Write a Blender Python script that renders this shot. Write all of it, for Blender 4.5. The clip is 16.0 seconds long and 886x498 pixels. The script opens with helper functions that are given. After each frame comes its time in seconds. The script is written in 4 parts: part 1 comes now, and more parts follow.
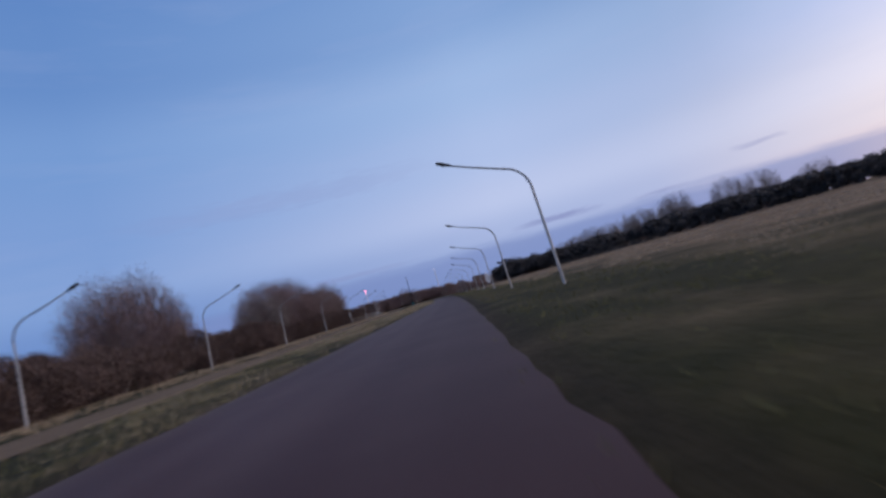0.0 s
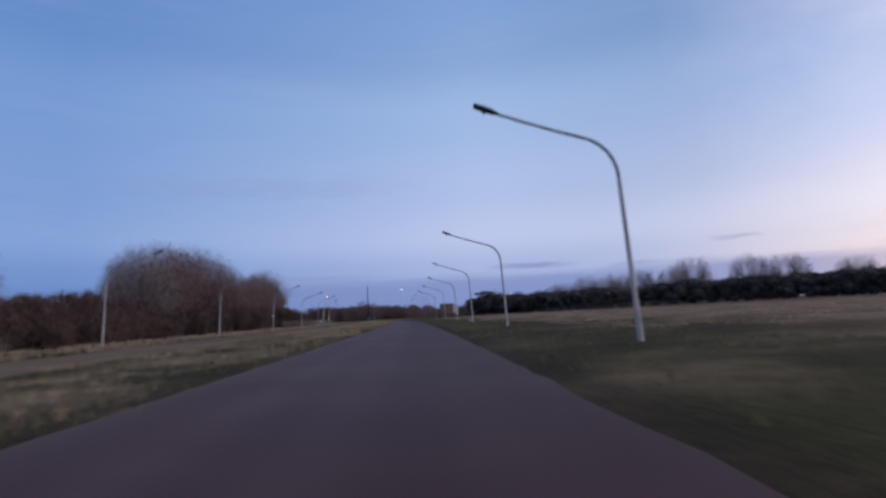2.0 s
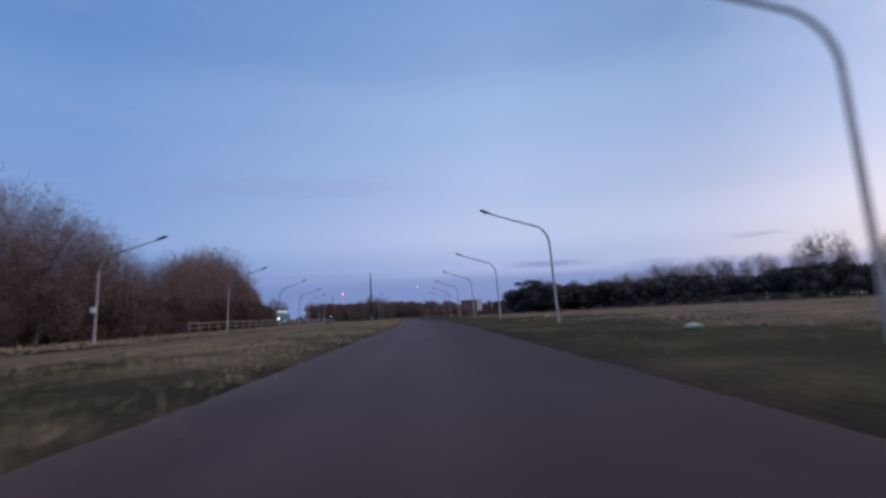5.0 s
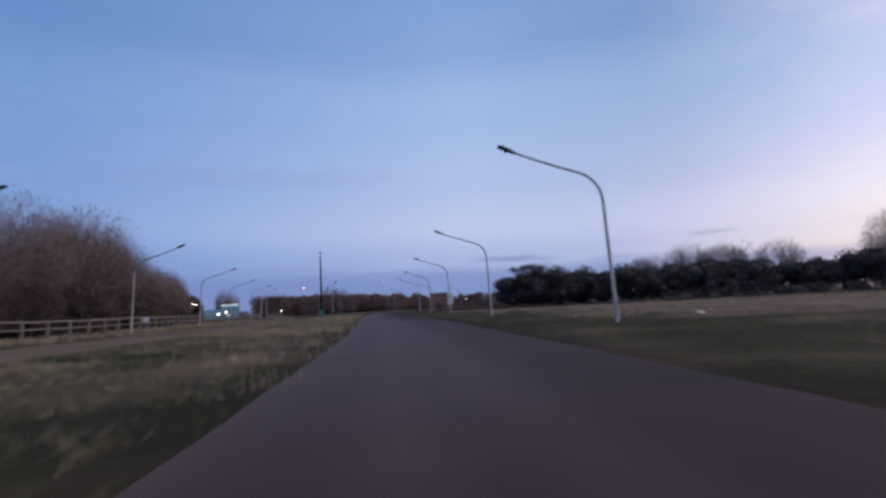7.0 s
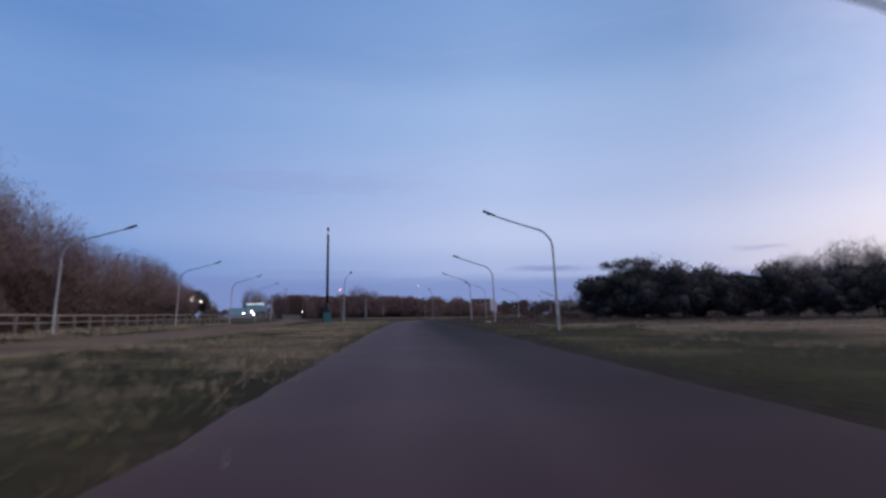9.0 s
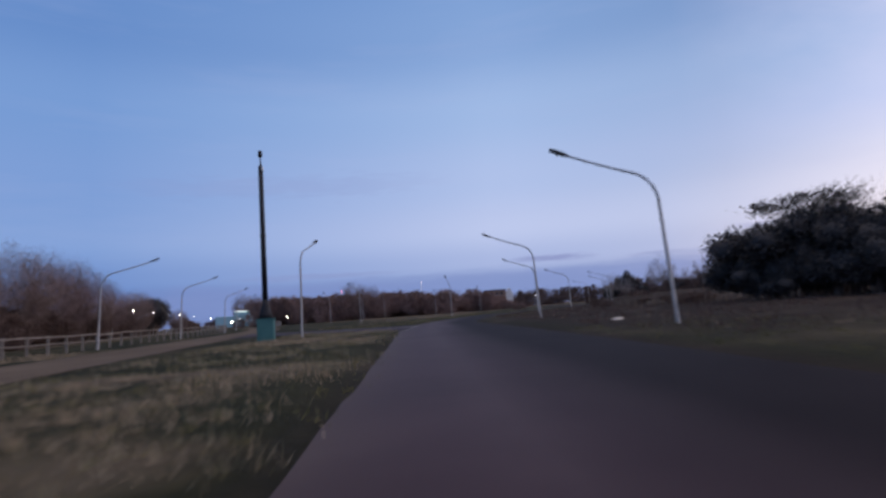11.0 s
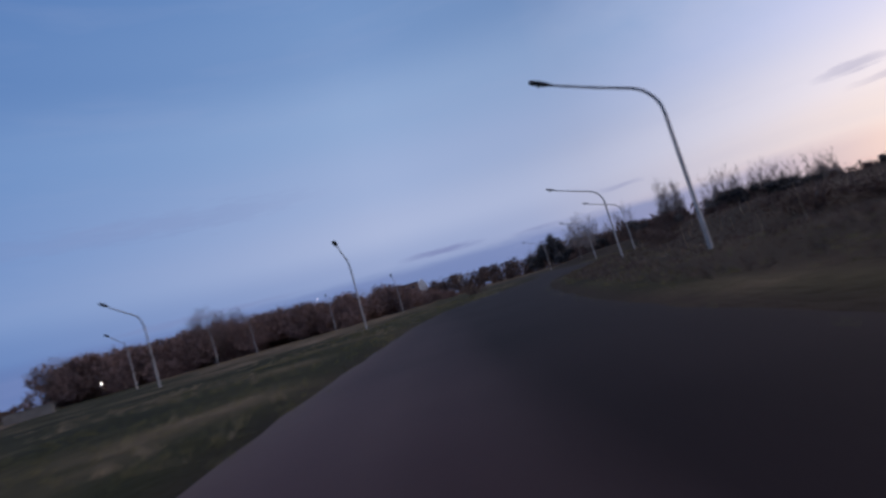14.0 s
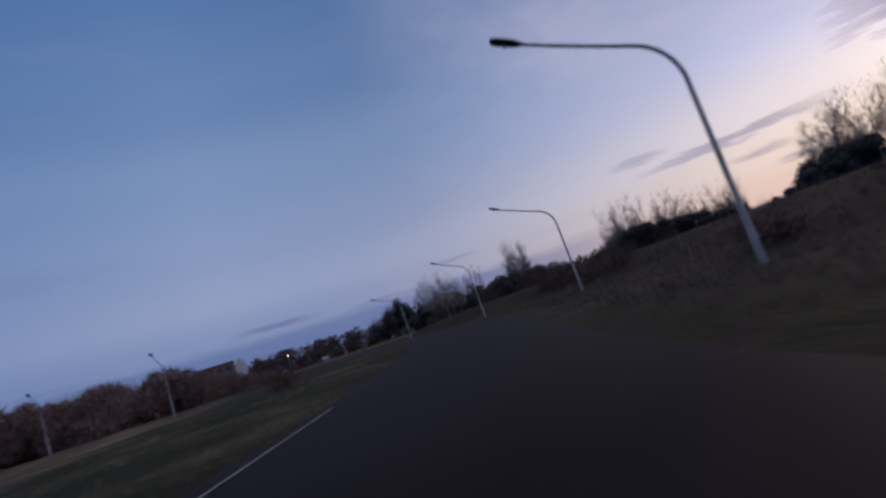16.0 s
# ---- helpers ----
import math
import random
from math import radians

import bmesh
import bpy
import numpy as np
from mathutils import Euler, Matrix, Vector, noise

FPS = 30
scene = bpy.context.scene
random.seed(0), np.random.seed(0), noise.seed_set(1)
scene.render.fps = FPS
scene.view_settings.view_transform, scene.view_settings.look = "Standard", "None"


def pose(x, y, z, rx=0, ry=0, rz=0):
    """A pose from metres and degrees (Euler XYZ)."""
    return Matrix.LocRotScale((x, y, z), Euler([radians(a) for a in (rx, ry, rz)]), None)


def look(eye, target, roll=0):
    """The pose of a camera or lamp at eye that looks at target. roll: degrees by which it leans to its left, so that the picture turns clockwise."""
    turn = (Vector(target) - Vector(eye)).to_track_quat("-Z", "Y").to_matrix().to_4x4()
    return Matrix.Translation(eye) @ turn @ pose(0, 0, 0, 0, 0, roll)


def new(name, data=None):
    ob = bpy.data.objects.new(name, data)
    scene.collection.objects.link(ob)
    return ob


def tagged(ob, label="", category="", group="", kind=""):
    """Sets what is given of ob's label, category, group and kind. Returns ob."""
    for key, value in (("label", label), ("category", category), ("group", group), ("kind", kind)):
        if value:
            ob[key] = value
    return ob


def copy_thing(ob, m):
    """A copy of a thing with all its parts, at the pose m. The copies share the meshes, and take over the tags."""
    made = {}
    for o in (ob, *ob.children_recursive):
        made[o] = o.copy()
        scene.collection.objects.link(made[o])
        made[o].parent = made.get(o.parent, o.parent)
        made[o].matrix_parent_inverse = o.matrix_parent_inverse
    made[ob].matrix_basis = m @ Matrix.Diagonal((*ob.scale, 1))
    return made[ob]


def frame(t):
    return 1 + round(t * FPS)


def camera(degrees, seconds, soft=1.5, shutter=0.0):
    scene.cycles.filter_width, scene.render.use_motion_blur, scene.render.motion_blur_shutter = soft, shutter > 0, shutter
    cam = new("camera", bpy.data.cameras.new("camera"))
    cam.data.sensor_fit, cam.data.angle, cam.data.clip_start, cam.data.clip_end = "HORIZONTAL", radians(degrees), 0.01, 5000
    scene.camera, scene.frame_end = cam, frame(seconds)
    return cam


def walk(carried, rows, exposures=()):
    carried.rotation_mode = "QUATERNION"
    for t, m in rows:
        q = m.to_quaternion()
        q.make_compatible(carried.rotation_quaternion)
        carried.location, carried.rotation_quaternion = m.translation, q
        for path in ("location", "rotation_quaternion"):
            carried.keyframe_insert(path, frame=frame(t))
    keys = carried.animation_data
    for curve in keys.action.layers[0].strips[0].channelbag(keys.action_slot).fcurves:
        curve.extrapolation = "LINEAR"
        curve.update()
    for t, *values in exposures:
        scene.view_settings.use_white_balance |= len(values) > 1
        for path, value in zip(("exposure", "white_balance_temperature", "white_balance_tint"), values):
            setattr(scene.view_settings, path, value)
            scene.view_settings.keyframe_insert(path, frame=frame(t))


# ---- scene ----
cam = camera(77.8, 16.0, soft=2.8, shutter=0.4)
PATH = [
    (0, (-2.223, 1.909, 1.196), (-2.165, 3.902, 1.357), -15.4),
    (0.5, (-2.84, 11.381, 1.281), (-2.665, 13.366, 1.447), -11.9),
    (1, (-2.898, 20.724, 1.24), (-2.686, 22.704, 1.432), -8.1),
    (1.5, (-2.664, 30.305, 1.171), (-2.503, 32.286, 1.398), -4.5),
    (2, (-2.439, 40.041, 1.202), (-2.274, 42.02, 1.439), -3.1),
    (2.5, (-2.3, 49.6, 1.159), (-2.123, 51.579, 1.395), -2.1),
    (3, (-2.122, 59.977, 1.098), (-1.941, 61.955, 1.329), -2.2),
    (3.5, (-1.933, 69.974, 1.092), (-1.76, 71.953, 1.323), -2.3),
    (4, (-2.001, 79.87, 1.014), (-1.85, 81.85, 1.248), -2.2),
    (4.5, (-1.962, 89.874, 1.024), (-1.844, 91.857, 1.259), -2.7),
    (4.7, (-1.918, 93.896, 1.005), (-1.819, 95.88, 1.241), -2.9),
    (6.8, (-2.512, 136.219, 1.107), (-2.285, 138.195, 1.313), -3.0),
    (7, (-2.51, 140.197, 1.114), (-2.277, 142.173, 1.321), -2.8),
    (7.5, (-2.328, 150.053, 1.097), (-2.114, 152.03, 1.317), -2.1),
    (8, (-1.992, 159.735, 1.11), (-1.854, 161.716, 1.347), -0.8),
    (8.5, (-1.961, 169.648, 1.131), (-1.87, 171.631, 1.373), -0.2),
    (8.7, (-2.019, 173.688, 1.144), (-1.926, 175.671, 1.384), -0.3),
    (10.8, (-3.872, 215.946, 1.331), (-3.769, 217.931, 1.552), -3.8),
    (11, (-4.011, 219.815, 1.333), (-3.912, 221.801, 1.554), -4.1),
    (11.5, (-4.234, 229.331, 1.313), (-4.153, 231.317, 1.532), -5.3),
    (12, (-4.228, 239.25, 1.356), (-4.118, 241.235, 1.578), -5.7),
    (12.5, (-3.99, 250.0, 1.297), (-3.807, 251.979, 1.517), -8.6),
    (13, (-3.455, 259.727, 1.229), (-3.195, 261.7, 1.424), -11.8),
    (13.5, (-2.776, 269.84, 1.097), (-2.419, 271.801, 1.271), -14.2),
    (14, (-1.447, 279.481, 1.068), (-0.963, 281.415, 1.232), -15.7),
    (14.5, (0.478, 288.815, 1.053), (1.101, 290.707, 1.236), -16.0),
    (15, (3.251, 297.708, 1.085), (4.0, 299.552, 1.283), -16.6),
    (15.5, (6.837, 306.14, 1.132), (7.743, 307.91, 1.347), -17.2),
    (16, (10.654, 314.186, 1.154), (11.71, 315.867, 1.4), -17.9),
]
EXPOSURES = [  # seconds, stops, kelvin, tint
    (0.0, 0.04, 6680, 11), (11.0, 0.06, 6700, 12), (12.5, 0.05, 6720, 15), (13.5, -0.12, 6620, 10), (14.5, -0.36, 6400, 12), (15.2, -0.55, 6270, 13), (16.0, -0.71, 6220, 13)]
walk(cam, [(t, look(e, g, r)) for t, e, g, r in PATH], EXPOSURES)

# ---- world: clear winter dusk, afterglow low over the field on the north-east side ----
SUN_AZ = 74.0     # degrees clockwise from +y


def lin(*rgb):
    out = []
    for v in rgb:
        v = v / 255.0
        out.append(v / 12.92 if v <= 0.04045 else ((v + 0.055) / 1.055) ** 2.4)
    return (*out, 1.0)


class Nodes:
    """Short-hand for a node tree."""

    def __init__(self, tree):
        self.tree = tree
        tree.nodes.clear()

    def add(self, kind, **props):
        n = self.tree.nodes.new(kind)
        for k, v in props.items():
            setattr(n, k, v)
        return n

    def put(self, socket, v):
        if isinstance(v, bpy.types.NodeSocket):
            self.tree.links.new(v, socket)
        elif v is not None:
            socket.default_value = v

    def math(self, op, a, b=None, c=None, clamp=False):
        n = self.add("ShaderNodeMath", operation=op, use_clamp=clamp)
        for s, v in zip(n.inputs, (a, b, c)):
            self.put(s, v)
        return n.outputs[0]

    def ramp(self, fac, stops, mode="LINEAR"):
        n = self.add("ShaderNodeValToRGB")
        n.color_ramp.interpolation = mode
        el = n.color_ramp.elements
        while len(el) < len(stops):
            el.new(1.0)
        for e, (p, c) in zip(el, stops):
            e.position, e.color = p, c
        self.put(n.inputs[0], fac)
        return n.outputs[0]

    def mix(self, fac, a, b, mode="MIX"):
        n = self.add("ShaderNodeMix", data_type="RGBA", blend_type=mode)
        self.put(n.inputs[0], fac)
        self.put(n.inputs[6], a)
        self.put(n.inputs[7], b)
        return n.outputs[2]

    def noise(self, vec, scale, detail=4.0, rough=0.55):
        n = self.add("ShaderNodeTexNoise")
        n.inputs["Scale"].default_value = scale
        n.inputs["Detail"].default_value = detail
        n.inputs["Roughness"].default_value = rough
        self.put(n.inputs["Vector"], vec)
        return n.outputs[0]


world = bpy.data.worlds.new("dusk_sky")
scene.world = world
world.use_nodes = True
W = Nodes(world.node_tree)
coord = W.add("ShaderNodeTexCoord").outputs["Generated"]
sep = W.add("ShaderNodeSeparateXYZ")
W.put(sep.inputs[0], coord)
sx, sy, sz = sep.outputs
elev = W.math("MULTIPLY", W.math("ARCSINE", sz), 57.2958)
azim = W.math("MULTIPLY", W.math("ARCTAN2", sx, sy), 57.2958)
turn = W.math("ABSOLUTE", W.math("SUBTRACT", azim, SUN_AZ))
turn = W.math("MINIMUM", turn, W.math("SUBTRACT", 360.0, turn))
near_sun = W.math("SUBTRACT", 1.0, W.math("DIVIDE", turn, 88.0), clamp=True)
near_sun = W.math("POWER", near_sun, 4.3)
up = W.math("DIVIDE", elev, 90.0, clamp=True)


def sky_ramp(*stops):
    return W.ramp(up, [(e / 90.0, lin(*c)) for e, c in stops], "EASE")


# stops from 60 degrees up are unseen, kept neutral to warm the ground
far_side = sky_ramp((0, (122, 148, 200)), (2.5, (134, 157, 208)), (4.6, (166, 184, 228)), (8, (186, 201, 239)), (13, (173, 194, 236)), (20, (158, 187, 232)),
                    (27, (132, 167, 219)), (38, (110, 151, 210)), (47, (118, 148, 196)), (60, (186, 178, 180)), (90, (200, 186, 176)))
sun_side = sky_ramp((0, (246, 172, 118)), (2.5, (249, 198, 154)), (5, (247, 217, 184)), (9, (232, 216, 208)), (16, (200, 198, 220)),
                    (26, (158, 174, 216)), (38, (118, 150, 204)), (47, (124, 150, 196)), (60, (186, 178, 178)), (90, (200, 186, 176)))
# the side away from the afterglow is a little deeper
deep = W.math("DIVIDE", W.math("SUBTRACT", turn, 66.0), 38.0, clamp=True)
deep = W.math("MULTIPLY", deep, W.math("SUBTRACT", 1.0, W.math("MULTIPLY", W.math("DIVIDE", elev, 38.0, clamp=True), 0.4)))
far_side = W.mix(deep, far_side, W.mix(1.0, far_side, (0.40, 0.59, 0.80, 1.0), "MULTIPLY"))
# the clear sky between the two is a shade deeper
dusk = W.math("SUBTRACT", 1.0, W.math("DIVIDE", W.math("ABSOLUTE", W.math("SUBTRACT", azim, 31.0)), 20.0), clamp=True)
dusk = W.math("MULTIPLY", dusk, W.math("DIVIDE", W.math("SUBTRACT", elev, 3.0), 8.0, clamp=True))
far_side = W.mix(dusk, far_side, W.mix(1.0, far_side, (0.84, 0.86, 0.88, 1.0), "MULTIPLY"))
bright = W.math("SUBTRACT", 3.7, W.math("MULTIPLY", W.math("DIVIDE", elev, 28.0, clamp=True), 2.75))
scaled = W.add("ShaderNodeVectorMath", operation="SCALE")
W.put(scaled.inputs[0], sun_side)
W.put(scaled.inputs[3], bright)
sun_side = scaled.outputs[0]
sky = W.mix(near_sun, far_side, sun_side)
# a wide pale pink glow low over the horizon round the set sun
wide = W.math("SUBTRACT", 1.0, W.math("DIVIDE", turn, 50.0), clamp=True)
low = W.math("SUBTRACT", 1.0, W.math("DIVIDE", elev, 15.0), clamp=True)
sky = W.mix(W.math("MULTIPLY", W.math("MULTIPLY", wide, low), 1.0), sky, (1.02, 0.85, 0.79, 1.0))
# an added warm bright cap overhead, above the view, to light the ground
zenith_fill = W.math("MULTIPLY", W.math("DIVIDE", W.math("SUBTRACT", elev, 46.0), 22.0, clamp=True), 1.0)
sky = W.mix(zenith_fill, sky, (1.20, 0.95, 0.76, 1.0))
# the physical sky of the same hour, laid in lightly
nishita = W.add("ShaderNodeTexSky", sky_type="NISHITA", sun_disc=False)
nishita.sun_elevation, nishita.sun_rotation = radians(1.0), radians(SUN_AZ)
nishita.air_density, nishita.dust_density, nishita.ozone_density = 1.0, 0.6, 2.0
thin = W.mix(1.0, nishita.outputs[0], (0.10, 0.10, 0.10, 1.0), "MULTIPLY")
sky = W.mix(0.06, sky, thin)
# low slate-blue bank and thin streaks of stratus
flat = W.add("ShaderNodeCombineXYZ")
W.put(flat.inputs[0], W.math("MULTIPLY", azim, 0.06))
W.put(flat.inputs[1], W.math("MULTIPLY", elev, 0.42))
wisp = W.noise(flat.outputs[0], 1.4, 5.0, 0.6)
fine = W.noise(flat.outputs[0], 5.0, 4.0, 0.6)
edge = W.math("ADD", W.math("MULTIPLY", W.math("SUBTRACT", wisp, 0.5), 3.0), elev)
bank = W.math("SUBTRACT", 1.0, W.math("DIVIDE", W.math("SUBTRACT", edge, 3.1), 0.9), clamp=True)
bank_amount = W.math("MULTIPLY", bank, W.math("MULTIPLY", 0.62, W.math("DIVIDE", W.math("SUBTRACT", turn, 20.0), 16.0, clamp=True)))
sky = W.mix(bank_amount, sky, lin(124, 143, 197))
STREAKS = [  # azimuth, elevation, half width, half height, slope, amount
    (14.0, 4.55, 5.2, 0.42, -0.02, 0.75), (33.0, 5.75, 2.6, 0.34, -0.02, 0.4), (-10.0, 4.3, 11.0, 0.35, 0.0, 0.35),
    (62.0, 7.7, 10.0, 0.7, 0.03, 0.62), (63.5, 5.6, 3.2, 0.5, 0.0, 0.5), (-13.0, 13.4, 18.0, 1.3, 0.01, 0.2),
    (53.5, 8.9, 3.4, 0.6, 0.0, 0.4), (77.0, 14.5, 7.0, 3.2, 0.25, 0.75), (66.5, 4.2, 2.6, 0.4, 0.0, 0.55), (24.0, 4.1, 3.0, 0.25, 0.0, 0.4),
]
for a0, e0, ha, he, slope, amount in STREAKS:
    dx = W.math("DIVIDE", W.math("SUBTRACT", azim, a0), ha)
    ey = W.math("SUBTRACT", elev, e0)
    ey = W.math("SUBTRACT", ey, W.math("MULTIPLY", W.math("SUBTRACT", azim, a0), slope))
    ey = W.math("ADD", ey, W.math("MULTIPLY", W.math("SUBTRACT", fine, 0.5), he * 3.0))
    dy = W.math("DIVIDE", ey, he)
    v = W.math("SUBTRACT", 1.0, W.math("ADD", W.math("MULTIPLY", dx, dx), W.math("MULTIPLY", dy, dy)), clamp=True)
    v = W.math("MULTIPLY", W.math("POWER", v, 1.1), amount)
    tone = W.mix(near_sun, lin(130, 140, 190), lin(186, 172, 190))
    sky = W.mix(v, sky, tone)
high = W.math("MULTIPLY", W.math("SUBTRACT", W.noise(flat.outputs[0], 0.7, 6.0, 0.62), 0.5, clamp=True), 0.5)
sky = W.mix(high, sky, W.mix(near_sun, lin(172, 184, 224), lin(236, 226, 236)))
# a pale veil of thin cloud above the afterglow
east = W.math("MULTIPLY", W.math("DIVIDE", W.math("SUBTRACT", azim, 28.0), 42.0, clamp=True), W.math("DIVIDE", W.math("SUBTRACT", elev, 8.0), 14.0, clamp=True))
tall = W.add("ShaderNodeCombineXYZ")
W.put(tall.inputs[0], W.math("MULTIPLY", azim, 0.06))
W.put(tall.inputs[1], W.math("ADD", W.math("MULTIPLY", elev, 0.13), W.math("MULTIPLY", azim, 0.02)))
puff = W.math("MULTIPLY", W.math("SUBTRACT", W.noise(tall.outputs[0], 1.1, 5.0, 0.55), 0.24, clamp=True), 2.2, clamp=True)
sky = W.mix(W.math("MULTIPLY", east, puff), sky, (0.86, 0.80, 0.98, 1.0))
back = W.add("ShaderNodeBackground")
W.put(back.inputs[0], sky)
back.inputs[1].default_value = 1.0
W.put(W.add("ShaderNodeOutputWorld").inputs[0], back.outputs[0])

# the last glow of the set sun, very wide and weak
glow = bpy.data.lights.new("sun", "SUN")
glow.energy, glow.angle, glow.color = 0.6, radians(22), (1.0, 0.74, 0.52)
sun = new("sun", glow)
sun_dir = Vector((math.sin(radians(SUN_AZ)), math.cos(radians(SUN_AZ)), math.tan(radians(7))))
sun.matrix_world = look(sun_dir * 100, (0, 0, 0))


# ---- materials ----
def material(name, stops, scale=1.0, scale2=None, rough=0.85, bump=0.0, bump_scale=None, metal=0.0, space="world", islands=0.0, stretch=(1, 1, 1), gloss=0.3, dry=None, roadway=False):
    """Two scales of noise through a colour ramp; bump from the finer one. islands: how far single pieces differ in lightness."""
    m = bpy.data.materials.new(name)
    m.use_nodes = True
    n = Nodes(m.node_tree)
    pos = n.add("ShaderNodeNewGeometry").outputs["Position"] if space == "world" else n.add("ShaderNodeTexCoord").outputs["Object"]
    mp = n.add("ShaderNodeMapping")
    n.put(mp.inputs[0], pos)
    mp.inputs["Scale"].default_value = stretch
    pos = mp.outputs[0]
    big = n.noise(pos, scale, 4.0)
    small = n.noise(pos, scale2 or scale * 9, 3.0, 0.65)
    f = n.math("ADD", n.math("MULTIPLY", big, 0.62), n.math("MULTIPLY", small, 0.38))
    f = n.math("ADD", n.math("MULTIPLY", n.math("SUBTRACT", f, 0.5), 2.2), 0.5, clamp=True)
    col = n.ramp(f, [(i / (len(stops) - 1), (*c, 1.0)) for i, c in enumerate(stops)])
    if roadway:
        dust = n.add("ShaderNodeAttribute", attribute_name="dust").outputs["Fac"]
        dust = n.math("MULTIPLY", dust, n.math("ADD", 0.25, n.math("MULTIPLY", big, 0.8)), clamp=True)
        col = n.mix(dust, col, (0.115, 0.096, 0.082, 1.0))
        worn = n.add("ShaderNodeAttribute", attribute_name="worn").outputs["Fac"]
        worn = n.math("MULTIPLY", worn, n.math("ADD", 0.12, n.math("MULTIPLY", big, 0.5)), clamp=True)
        col = n.mix(worn, col, (0.105, 0.082, 0.092, 1.0))
        # dimmer light painted into the colour, to the right and through the bend
        dimmed = n.add("ShaderNodeAttribute", attribute_name="dimmed").outputs["Fac"]
        col = n.mix(n.math("MULTIPLY", dimmed, 0.9), col, n.ramp(f, [(0.0, (0.0075, 0.0064, 0.0085, 1)), (1.0, (0.0165, 0.0138, 0.0175, 1))]))
    if dry:
        at = n.add("ShaderNodeAttribute", attribute_name="dry").outputs["Fac"]
        at = n.math("ADD", at, n.math("MULTIPLY", n.math("SUBTRACT", big, 0.5), 2.0), clamp=True)
        brown = n.ramp(f, [(i / (len(dry) - 1), (*c, 1.0)) for i, c in enumerate(dry)])
        col = n.mix(at, col, brown)
        heath = n.add("ShaderNodeAttribute", attribute_name="heath").outputs["Fac"]
        col = n.mix(heath, col, n.ramp(f, [(0.0, (0.012, 0.0095, 0.008, 1)), (0.5, (0.023, 0.0175, 0.0145, 1)), (1.0, (0.044, 0.034, 0.028, 1))]))
    if islands:
        r = n.add("ShaderNodeNewGeometry").outputs["Random Per Island"]
        k = n.math("ADD", 1.0 - islands, n.math("MULTIPLY", r, 2 * islands))
        comb = n.add("ShaderNodeCombineColor")
        for s in comb.inputs:
            n.put(s, k)
        col = n.mix(1.0, col, comb.outputs[0], "MULTIPLY")
    b = n.add("ShaderNodeBsdfPrincipled")
    n.put(b.inputs["Base Color"], col)
    b.inputs["Roughness"].default_value = rough
    b.inputs["Metallic"].default_value = metal
    b.inputs["Specular IOR Level"].default_value = gloss
    if roadway:      # rougher and less glossy where dimmer light is painted in
        n.put(b.inputs["Specular IOR Level"], n.math("MULTIPLY", gloss, n.math("SUBTRACT", 1.0, n.math("MULTIPLY", dimmed, 0.3))))
        n.put(b.inputs["Roughness"], n.math("ADD", rough, n.math("MULTIPLY", dimmed, 0.1)))
    if bump:
        bp = n.add("ShaderNodeBump")
        bp.inputs["Strength"].default_value = 1.0
        bp.inputs["Distance"].default_value = bump
        n.put(bp.inputs["Height"], n.noise(pos, bump_scale or (scale2 or scale * 9), 3.0))
        n.put(b.inputs["Normal"], bp.outputs[0])
    n.put(n.add("ShaderNodeOutputMaterial").inputs[0], b.outputs[0])
    return m


def lamp_material(name, colour, strength):
    m = bpy.data.materials.new(name)
    m.use_nodes = True
    n = Nodes(m.node_tree)
    e = n.add("ShaderNodeEmission")
    e.inputs[0].default_value, e.inputs[1].default_value = (*colour, 1.0), strength
    n.put(n.add("ShaderNodeOutputMaterial").inputs[0], e.outputs[0])
    return m


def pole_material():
    """Even grey steel with its contrast painted in: pale against the land, darker against the sky."""
    m = bpy.data.materials.new("graded_pole_steel")
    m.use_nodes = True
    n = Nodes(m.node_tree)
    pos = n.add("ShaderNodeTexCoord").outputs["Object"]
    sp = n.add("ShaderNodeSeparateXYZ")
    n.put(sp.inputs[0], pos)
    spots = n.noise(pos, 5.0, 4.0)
    # darker tone painted in with height, as seen against sky above and land below
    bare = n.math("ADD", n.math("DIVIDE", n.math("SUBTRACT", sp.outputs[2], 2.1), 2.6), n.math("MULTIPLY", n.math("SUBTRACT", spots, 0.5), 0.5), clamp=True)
    pale_low = n.ramp(n.noise(pos, 2.0, 5.0), [(0.25, (0.34, 0.33, 0.325, 1)), (0.6, (0.46, 0.45, 0.44, 1)), (0.8, (0.53, 0.52, 0.50, 1))])
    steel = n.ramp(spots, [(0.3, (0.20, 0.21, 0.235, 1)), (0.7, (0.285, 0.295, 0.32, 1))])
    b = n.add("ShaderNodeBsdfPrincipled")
    n.put(b.inputs["Base Color"], n.mix(bare, pale_low, steel))
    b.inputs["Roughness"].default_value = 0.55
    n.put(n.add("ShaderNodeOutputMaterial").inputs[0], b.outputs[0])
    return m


ASPHALT = material("asphalt", [(0.037, 0.0235, 0.030), (0.052, 0.0335, 0.042), (0.070, 0.047, 0.056)], 0.25, 30.0, 0.52, 0.002, 60.0, gloss=0.026, roadway=True)
OLD_ASPHALT = material("old_asphalt", [(0.085, 0.070, 0.056), (0.120, 0.099, 0.080), (0.165, 0.136, 0.110)], 0.14, 6.0, 0.97, 0.004, 60.0, gloss=0.03, roadway=True)
